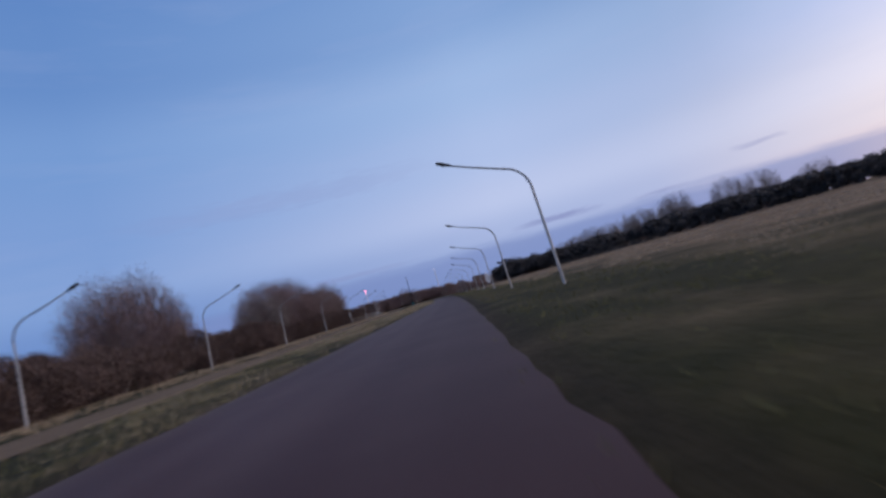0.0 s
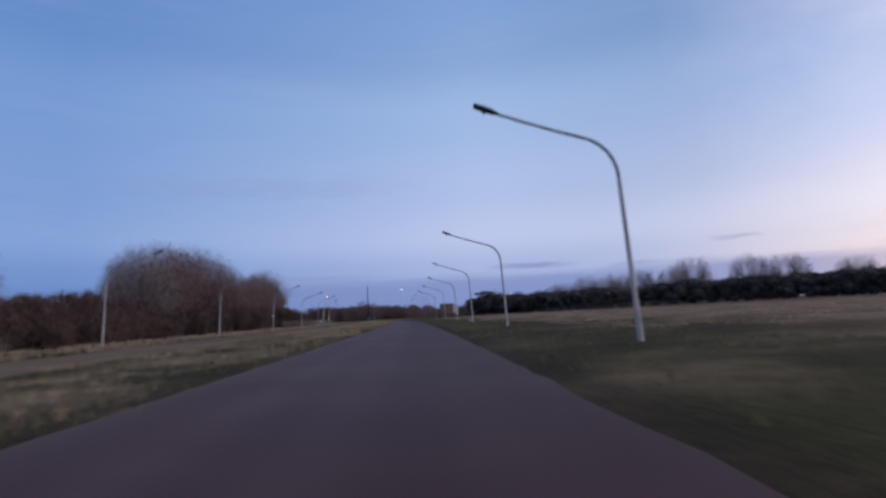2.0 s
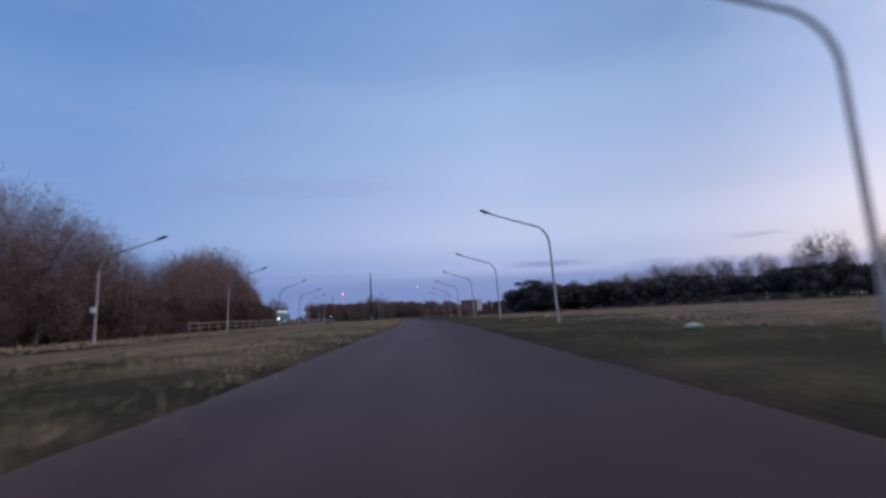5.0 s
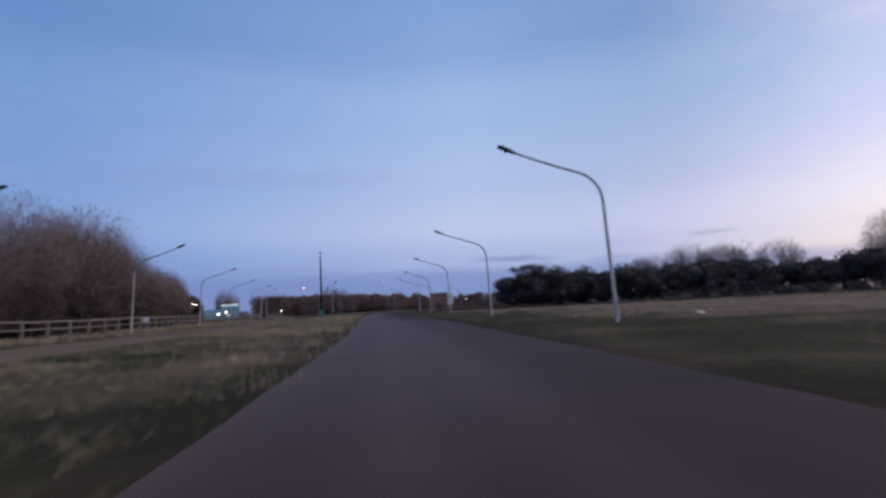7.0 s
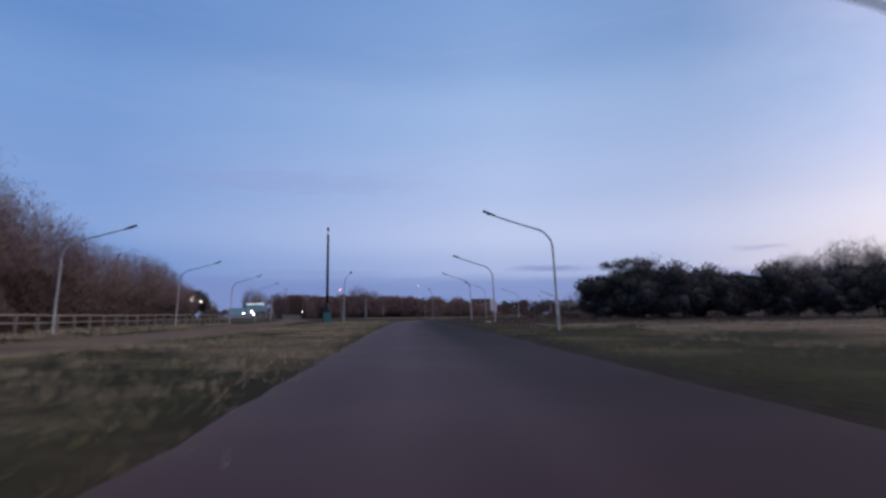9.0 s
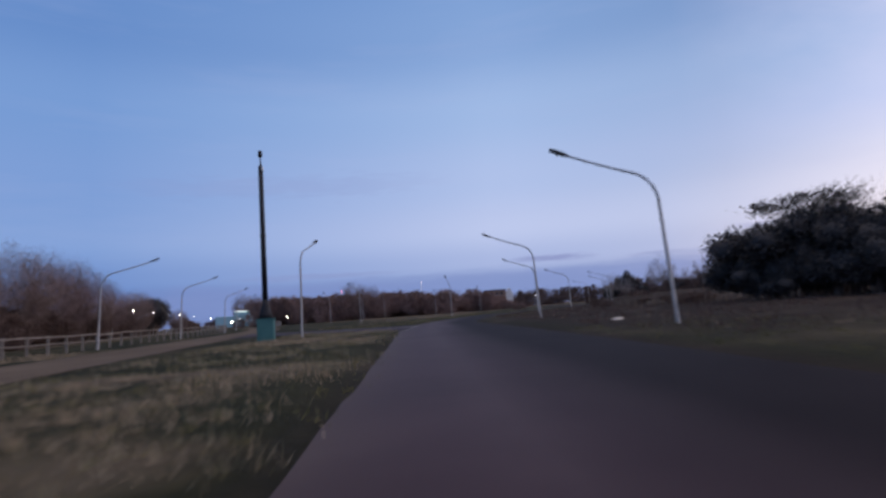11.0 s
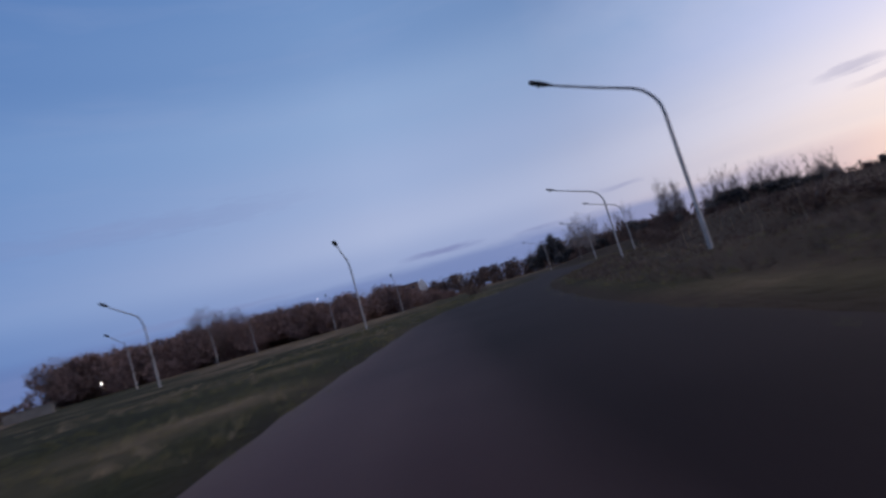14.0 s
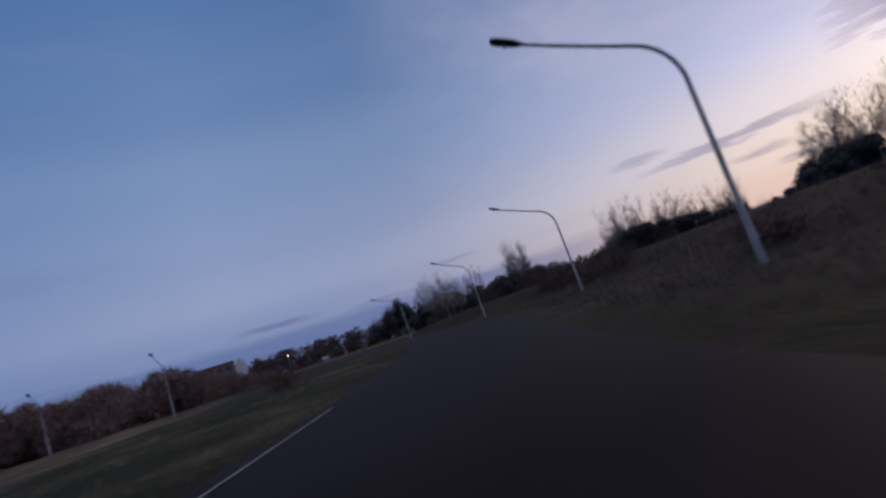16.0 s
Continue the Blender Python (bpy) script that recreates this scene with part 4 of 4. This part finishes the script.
KINDS, TRIS = {}, {}
for key, made in (
    ("wide", bare_kind(11, 16.0, 15.0, 2.0, 760, 52, 0.7, 0.032, TWIGS, "broad bare winter tree with a dense brown twig crown")),
    ("wide2", bare_kind(12, 15.0, 12.5, 1.5, 700, 52, 0.7, 0.032, TWIGS_RED, "bare winter tree with reddish-brown twigs beside the road")),
    ("grey", bare_kind(13, 15.0, 14.0, 3.4, 600, 42, 0.7, 0.033, TWIGS_GREY, "pale bare winter tree with a rounded twig crown", 0.72)),
    ("thin", bare_kind(14, 14.0, 6.0, 2.0, 90, 30, 1.6, 0.042, TWIGS_GREY, "slender bare tree with sparse upright twigs", 0.8, 0.9)),
    ("airy", bare_kind(16, 12.0, 9.0, 3.5, 130, 22, 0.9, 0.034, TWIGS_GREY, "small bare tree with an airy see-through crown", 0.78, 0.4)),
    ("poplar", bare_kind(15, 27.0, 10.0, 3.0, 240, 40, 2.8, 0.10, TWIGS_GREY, "tall bare poplar with a narrow upright crown", 0.85, 1.2)),
    ("pine", pine_kind(17, 14.0, 4.2, "dark pine with an open umbrella crown over the hedge")),
    ("brush", bush_kind(21, 5.5, 3.6, 8000, 0.7, 0.05, THICKET, "dense dark brown leafless thicket beside the road", "thicket")),
    ("brush2", bush_kind(22, 6.5, 3.4, 8000, 0.75, 0.05, THICKET, "tall dark brown leafless thicket beside the road", "thicket")),
    ("holly", bush_kind(23, 8.0, 4.4, 9000, 0.30, 0.17, LEAVES, "big dark evergreen bush with a rounded outline", "evergreen_bush", True)),
    ("holly2", bush_kind(24, 7.0, 4.8, 9000, 0.30, 0.17, LEAVES, "dark evergreen hedge bush with an uneven top", "evergreen_bush", True)),
    ("scrub", bush_kind(25, 1.8, 1.6, 1100, 0.7, 0.04, HEATH, "low brown leafless scrub in the rough field", "scrub_bush")),
):
    KINDS[key], TRIS[key] = made

ROWS = []
# low thicket along the far side of the side road
for y in np.arange(-30, 226, 4.6):
    x = -37.5 - 2.5 * math.sin(y * 0.11) + RNG.uniform(-1, 1)
    ROWS.append((x, y, RNG.uniform(4.6, 6.6), "brush" if RNG.random() < 0.5 else "brush2"))
    if y > -20:
        ROWS.append((x - 5.5, y + 2.2, RNG.uniform(5.5, 7.2), "brush2"))
# the tree groups that stand out of it
ROWS += [(-48, 84, 17.6, "wide"), (-51, 93, 17.6, "wide2"), (-46, 76, 14.5, "wide"), (-53, 103, 13.5, "wide"),
         (-42, 128, 12.8, "grey"), (-43, 134, 15.4, "wide"), (-45, 141, 16.4, "wide"), (-44, 149, 17.2, "wide"), (-44, 157, 16.8, "wide"), (-44, 165, 16.0, "wide2"), (-45, 172, 15.0, "wide"), (-46, 179, 13.4, "wide2"), (-45, 186, 11.8, "wide"), (-44, 192, 12.2, "wide2"),
         (-43, 198, 14.0, "wide2"), (-43, 205, 16.0, "wide2"), (-46, 212, 15.4, "wide"),
         (-48, 222, 16.5, "wide2"), (-49, 230, 19.2, "wide2"), (-52, 238, 19.2, "wide"), (-54, 247, 18.3, "wide2"), (-56, 257, 17.2, "wide"),
         (-59, 268, 16.0, "wide2"), (-61, 280, 15.6, "wide2"), (-64, 292, 15.6, "wide2"), (-66, 304, 16.0, "wide2"), (-69, 316, 16.4, "wide"), (-72, 327, 16.4, "wide"),
         (-74, 338, 15.6, "wide2"), (-77, 349, 13.6, "wide"), (-87, 392, 12.0, "holly"), (-91, 396, 11.4, "holly2"), (-84, 378, 12.5, "wide2"), (-89, 388, 13.6, "wide"), (-92, 400, 13, "wide2"),
         (-100, 418, 13, "wide"), (-108, 440, 13.5, "wide2"), (-120, 462, 13, "wide")]
for k in range(34):
    f = k / 33
    y = 222 + f * 210
    x = -40 - 48 * f ** 1.1 - 8 * f ** 3 - 12 * f * f - 4 * math.sin(math.pi * f) + RNG.uniform(-1.5, 1.5)
    ROWS.append((x, y, RNG.uniform(5.5, 7.5), "brush2"))
    if k % 2:
        ROWS.append((x - 6, y + 2, RNG.uniform(6.5, 9), "brush2"))
# lower bushes on towards the filling station
ROWS += [(-95, 432, 9.0, "wide2"), (-100, 445, 8.0, "wide2"), (-104, 458, 7.0, "brush2")]
for k in range(14):
    f = k / 13
    ROWS.append((-110 - 42 * f + RNG.uniform(-1.5, 1.5), 472 + 118 * f, RNG.uniform(4.6, 6.2), "brush2"))
# dark evergreen hedge across the paddock
HEDGE = smooth_line([(30.5, 273), (38, 276), (48, 276), (60, 271), (72, 262), (84, 250), (98, 236), (112, 222), (128, 205), (150, 180), (185, 150)], 5.5)
for k, (x, y) in enumerate(HEDGE):
    h = 7.4 if k < 2 else (2.6 if 80 < x < 95 else 9.4)
    ROWS.append((x + RNG.uniform(-1, 1), y + RNG.uniform(-1, 1), h * RNG.uniform(0.82, 1.08), "holly" if k % 2 else "holly2"))
    ROWS.append((x - 1.5, y - 2.5, (1.8 if h < 3 else 3.6) + 0.5 * math.sin(k * 1.7), "holly2"))
    ROWS.append((x + 3 + RNG.uniform(-1, 1), y + 6, h * RNG.uniform(0.8, 1.1), "holly2"))
ROWS += [(35, 269.5, 10.5, "pine"), (38.2, 268.4, 11.3, "airy"), (33.6, 271.5, 10.0, "airy"), (37.2, 270.5, 10.6, "airy"), (39.5, 272.5, 9.8, "airy"), (34.4, 271.0, 8.4, "holly"), (30.4, 274.5, 7.4, "airy"), (32, 272, 8.8, "airy"), (32.2, 269.5, 6.8, "holly"), (31.6, 270.5, 8.4, "holly2"), (33.4, 268.0, 9.0, "holly"), (37.4, 268.6, 9.6, "holly2"), (36, 266.5, 6.9, "holly2"), (42, 268, 7.4, "holly"), (48, 270, 8.4, "holly2"), (44, 277, 9.8, "airy"), (80, 280, 15.0, "grey"), (88, 277, 14.2, "grey"), (72, 284, 12.5, "grey"), (62, 270, 10.8, "grey"),
         (110.5, 246, 18.5, "grey"), (137, 248, 19.0, "grey"), (152, 246, 18.5, "grey"), (124, 252, 12.0, "thin"), (146, 236, 12.5, "airy"), (166, 230, 15, "grey")]
# hedge and trees beyond the bend
for k in range(8):
    f = k / 7
    x, y = 79 + 21 * f, 371 - 9 * f
    top = 6.6 - 1.6 * f - 1.8 * max(0.0, f - 0.6) / 0.4
    ROWS.append((x + RNG.uniform(-1, 1), y + RNG.uniform(-1, 1), top + RNG.uniform(-0.5, 0.3), "holly2" if k % 2 else "brush2"))
    ROWS.append((x + 3, y + 5, top, "brush2"))
    ROWS.append((x + RNG.uniform(-1, 1), y + 3, 11.6 - 2.4 * f + RNG.uniform(-1.2, 1.0), "thin"))
    if k % 3 == 1:
        ROWS.append((x + 2 + RNG.uniform(-1, 1), y + 6, 11.6 - 2.6 * f + RNG.uniform(-1.2, 1.0), "airy"))
for k in range(10):
    f = k / 9
    ROWS.append((73 + 26 * f + RNG.uniform(-1, 1), 431 - 15 * f + RNG.uniform(-1.5, 1.5), 6.4 + 1.2 * f + RNG.uniform(-0.8, 0.8), "brush2" if k % 3 else "holly"))
ROWS += [(104, 361, 4.0, "brush2"), (108, 360, 4.8, "holly2"), (112, 358, 6.0, "holly"), (115, 358, 7.6, "holly2"), (117, 360, 8.6, "holly"),
         (58, 394, 9.6, "airy"), (65, 401, 8.4, "thin"), (70, 412, 9, "airy"), (53, 360, 3.6, "scrub"), (56, 366, 3.8, "scrub"), (48.6, 348, 3.0, "scrub"), (49.5, 352, 2.9, "scrub"),
         (119, 357, 17.4, "airy"), (122, 353, 19.0, "airy"), (127, 348, 20.2, "airy"), (133, 342, 20.8, "grey"), (139, 336, 21.0, "airy"), (125, 358, 17.6, "airy"), (147, 330, 20.5, "grey"), (130, 346, 18.6, "thin"), (137, 340, 19, "thin"), (121, 355, 15.5, "thin")]
for k in range(48):
    x, y = RNG.uniform(18, 84), RNG.uniform(282, 356)
    if float(bilinear(gap_grid, x, y)) > 7.5:
        ROWS.append((x, y, RNG.uniform(1.1, 2.3), "scrub"))
for k in range(12):
    ROWS.append((118 + k * 3.6, 356.5 - k * 3.4 + RNG.uniform(-1.5, 1.5), 9.0 + 0.35 * k + RNG.uniform(-0.5, 1.2), "holly2" if k % 2 else "holly"))
# far single trees
ROWS += [(203, 553, 32, "poplar"), (208, 556, 29, "poplar"), (117, 536, 17.4, "holly", 0.62), (109, 540, 9, "holly2", 0.9), (118, 560, 15, "thin"), (150, 560, 27, "airy"), (147, 561, 24, "airy"), (-152, 690, 27, "wide2", 0.8), (-146, 692, 24, "wide", 0.8), (172, 552, 25, "thin"), (167, 556, 21, "airy"),
         (-28, 424, 14.2, "wide2"), (-23, 427, 12.6, "wide"), (-60, 423, 11.5, "wide2")]
plant_rows(KINDS, ROWS)


# ---- far woods, one mass each ----
def woods(name, label, spots, kinds, mat, widen, share=2400):
    chunks = []
    for x, y, h in spots:
        k = kinds[int(RNG.integers(0, len(kinds)))]
        t = TRIS[k]
        t = t[RNG.random(len(t)) < min(0.6, share / len(t))]
        s = h / t[:, :, 2].max()
        a = RNG.uniform(0, 6.28)
        rot = np.array([[math.cos(a), -math.sin(a), 0], [math.sin(a), math.cos(a), 0], [0, 0, 1]])
        q = (t * s) @ rot.T
        mid = q[:, 2:3, :]
        q = np.concatenate([mid + (q[:, 0:2, :] - mid) * np.array([1, 1, 1.0]), mid], axis=1)
        w = (q[:, 1] - q[:, 0]) * widen
        q[:, 0] -= w
        q[:, 1] += w
        chunks.append(q + np.array([x, y, 0.0]))
    ob = new(name, tri_mesh(name, np.concatenate(chunks), mat))
    return tagged(ob, label, "woodland", kind="stuff")


spots = []
for k in range(54):
    f = k / 53
    spots.append((-63 + 101 * f, 428 + 6 * math.sin(k) + RNG.uniform(-3, 3), RNG.uniform(8.2, 10.2) + 1.4 * (1 - f) - 1.2 * f - 28 * max(0.0, f - 0.78)))
    spots.append((-63 + 101 * f, 440 + RNG.uniform(-3, 3), RNG.uniform(9.4, 11.4) + 1.4 * (1 - f) - 1.8 * f - 32 * max(0.0, f - 0.78)))
woods("woodland", "dense reddish-brown leafless woodland edge in the distance", spots, ["brush", "brush2", "brush2", "wide2", "wide"], FAR_TWIGS, 0.9, 2800)
spots = []
for k in range(46):
    f = k / 45
    spots.append((48 + 210 * f, 560 - 30 * f + RNG.uniform(-8, 8), RNG.uniform(7, 11) + 4.5 * min(1.0, 2 * f)))
    spots.append((60 + 260 * f, 600 - 90 * f + RNG.uniform(-8, 8), RNG.uniform(9, 13)))
for k in range(70):
    f = k / 69
    spots.append((130 + 260 * f, 500 - 330 * f + RNG.uniform(-8, 8), RNG.uniform(5.5, 8.5)))
woods("woodland", "dark bushes and leafless trees along the far field edge", spots, ["brush", "brush2", "wide2"], THICKET, 2.9, 750)
spots = [(-190 + 130 * k / 20 + RNG.uniform(-3, 3), 700 + RNG.uniform(-8, 8), RNG.uniform(6, 9)) for k in range(21)]
woods("woodland", "distant leafless trees behind the filling station", spots, ["brush2", "wide"], TWIGS, 2.0)


# ---- far buildings and lights ----
def house(x, y, rz):
    t = thing("house", pose(x, y, 0, 0, 0, rz), "brown brick house with a pale gable among distant trees", "house")
    box_part("wall", (-8, -5, 0), (4, 5, 10.2), BRICK, t)
    box_part("roof", (-8.3, -5.3, 10.2), (4.3, 5.3, 10.6), ROOF, t)
    bm = bmesh.new()
    v = [bm.verts.new(p) for p in ((4.01, -4, 0), (8, -4, 0), (8, -4, 8.6), (6, -4, 11.2), (4.01, -4, 8.6), (4.01, 4, 0), (8, 4, 0), (8, 4, 8.6), (6, 4, 11.2), (4.01, 4, 8.6))]
    for q in ((0, 1, 2, 3, 4), (9, 8, 7, 6, 5), (1, 6, 7, 2), (2, 7, 8, 3), (3, 8, 9, 4), (4, 9, 5, 0)):
        bm.faces.new([v[i] for i in q])
    part("gable", bm, WHITE, t, "white rendered gable end")
    for i in range(4):
        for j in range(3):
            w = box_part("window", (-7 + i * 2.7, -5.06, 1.4 + j * 3.1), (-5.8 + i * 2.7, -4.96, 2.8 + j * 3.1), GLASS, t)
            box_part("sill", (-7.1 + i * 2.7, -5.14, 1.3 + j * 3.1), (-5.7 + i * 2.7, -5.0, 1.4 + j * 3.1), WHITE, w)


house(41, 531, -6)


def filling_station(x, y):
    t = thing("filling_station", pose(x, y, 0, 0, 0, 14), "filling station canopy in pale blue, lit from below", "filling station")
    c = box_part("canopy", (-6.5, -5, 7.6), (6.5, 5, 10.4), PANEL_BLUE, t, 0.1)
    box_part("light_strip", (-6.2, -5.12, 10.0), (6.2, -5.02, 10.7), SOFT_LIGHT, c, 0, "glowing strip")
    for sx_ in (-4.5, 4.5):
        box_part("column", (sx_ - 0.25, -0.25, 0), (sx_ + 0.25, 0.25, 7.6), WHITE, t)
    box_part("shop", (-20, 10, 0), (8, 20, 7.6), PANEL_BLUE, t, 0.1, "pale blue flat-roofed shop")


filling_station(-125, 608)


def mast_light(x, y, z, mat, label, r):
    t = thing("radio_mast", pose(x, y, 0), label, "mast")
    bm = bmesh.new()
    tube(bm, [(0, 0, 0), (0, 0, z)], [2.2, 0.9], 8)
    part("tower", bm, WHITE, t)
    bm = bmesh.new()
    bmesh.ops.create_uvsphere(bm, u_segments=10, v_segments=6, radius=r)
    bmesh.ops.translate(bm, vec=(0, 0, z + r * 0.8), verts=bm.verts)
    part("beacon", bm, mat, t)


mast_light(-319, 2500, 105, RED_LIGHT, "very distant mast with a glowing red beacon", 2.4)
mast_light(7.6, 2500, 120, BEACON, "very distant pale mast with a white beacon", 1.7)


def low_lamp(x, y, z, r):
    t = thing("lamp_post", pose(x, y, 0), "distant low lamp post glowing white", "street lamp")
    bm = bmesh.new()
    tube(bm, [(0, 0, 0), (0, 0, z)], [0.08, 0.06], 6)
    part("post", bm, STEEL, t)
    bm = bmesh.new()
    bmesh.ops.create_uvsphere(bm, u_segments=10, v_segments=6, radius=r)
    bmesh.ops.translate(bm, vec=(0, 0, z + r * 0.7), verts=bm.verts)
    part("globe", bm, WHITE_LIGHT, t, "glowing white globe")


for x, y, z, r in ((-143, 617, 3.4, 0.55), (-132.5, 604, 3.0, 0.55), (-124.5, 596, 4.0, 0.55), (-120.5, 590, 2.4, 0.5), (-51.0, 419, 2.7, 0.17), (46.5, 458, 4.8, 0.11), (212, 727, 9.2, 0.45)):
    low_lamp(x, y, z, r)


# ---- grass and weeds ----
def scatter(name, label, count, area, gap, hmin, hmax, width, per, mat, keep, lean=0.45):
    """Tufts of blades over an area (x0, x1, y0, y1), kept where keep(x, y, gap) is true."""
    x = RNG.uniform(area[0], area[1], count)
    y = RNG.uniform(area[2], area[3], count)
    g = bilinear(gap_grid, x, y)
    ok = (g > gap[0]) & (g < gap[1]) & keep(x, y)
    x, y = x[ok], y[ok]
    z = bilinear(gz, x, y)
    n = len(x) * per
    x, y, z = (np.repeat(v, per) for v in (x, y, z))
    base = np.stack([x + RNG.normal(0, 0.015 * (per + 1), n), y + RNG.normal(0, 0.015 * (per + 1), n), z - 0.03], axis=1)
    d = np.stack([RNG.normal(0, lean, n), RNG.normal(0, lean, n), np.ones(n)], axis=1)
    h = RNG.uniform(hmin, hmax, (n, 1))
    a = RNG.uniform(0, math.pi, n)
    side = np.stack([np.cos(a), np.sin(a), np.zeros(n)], axis=1) * width
    ob = new(name, tri_mesh(name, np.stack([base - side, base + side, base + unit(d) * h], axis=1), mat))
    return tagged(ob, label, "grass", kind="stuff")


def clump(x, y):
    return swell(x * 2.1, y * 2.1) + 0.35 * RNG.normal(0, 1, len(x)) > -0.05


def mown(x, y):
    off = x - np.interp(y, RIGHT_EDGE[:, 1], RIGHT_EDGE[:, 0])
    return clump(x, y) & ((off < 0) | (off > 0.7 + RNG.uniform(-0.4, 0.4, len(x)))) & ((x < np.interp(y, RIGHT_EDGE[:, 1], RIGHT_EDGE[:, 0])) | (y < 246))


def weedy(x, y):
    return clump(x, y) & (x > np.interp(y, RIGHT_EDGE[:, 1], RIGHT_EDGE[:, 0]))


def straw_patch(x, y):
    off = x - np.interp(y, RIGHT_EDGE[:, 1], RIGHT_EDGE[:, 0])
    return ((off < 0) | (off > np.where(y > 110, 4.0, 5.5))) & (swell(x * 0.9 + 7, y * 0.9) + 0.2 * RNG.normal(0, 1, len(x)) > 0.22)


scatter("grass_tufts", "short green and brown winter grass tufts on the verges", 52000, (-16, 16, -8, 345), (-0.28, 9.0), 0.06, 0.22, 0.012, 5, BLADES, mown)
scatter("grass_tufts", "short olive grass along the inside of the bend", 26000, (5, 62, 278, 372), (0.7, 7.0), 0.07, 0.22, 0.012, 5, BLADES, weedy)
scatter("tussocks", "rounded tussocks of green and dry grass on the median", 5200, (-16, -3, -10, 268), (0.1, 9.0), 0.10, 0.32, 0.007, 20, TUSSOCK, clump)
scatter("straw_tufts", "straw-coloured dry grass in patches on the verges", 14000, (-16, 22, -8, 345), (0.5, 14.0), 0.10, 0.32, 0.0075, 6, STRAW, straw_patch)
scatter("dead_weeds", "knee-high brown dead weeds in the field beyond the verge", 30000, (5, 60, 235, 350), (1.2, 60.0), 0.14, 0.42, 0.013, 5, HEATH, weedy, 0.5)
scatter("field_grass", "long pale field grass in the paddock", 70000, (9, 60, 20, 240), (6.0, 60.0), 0.10, 0.32, 0.018, 4, STRAW, straw_patch)
scatter("straw_tufts", "pale dry grass along the foot of the roadside lamps", 16000, (-36, -21.5, 0, 262), (0.3, 12.0), 0.12, 0.4, 0.016, 5, STRAW, clump)
scatter("straw_tufts", "pale straw tussocks on the grass median", 12000, (-15, -3.5, 30, 266), (0.6, 9.0), 0.12, 0.34, 0.0075, 11, STRAW, straw_patch)
scatter("dead_stalks", "pale upright dead stalks standing in the rough field", 900, (16, 95, 272, 358), (5.0, 80.0), 0.7, 1.5, 0.022, 1, STRAW, weedy, 0.12)
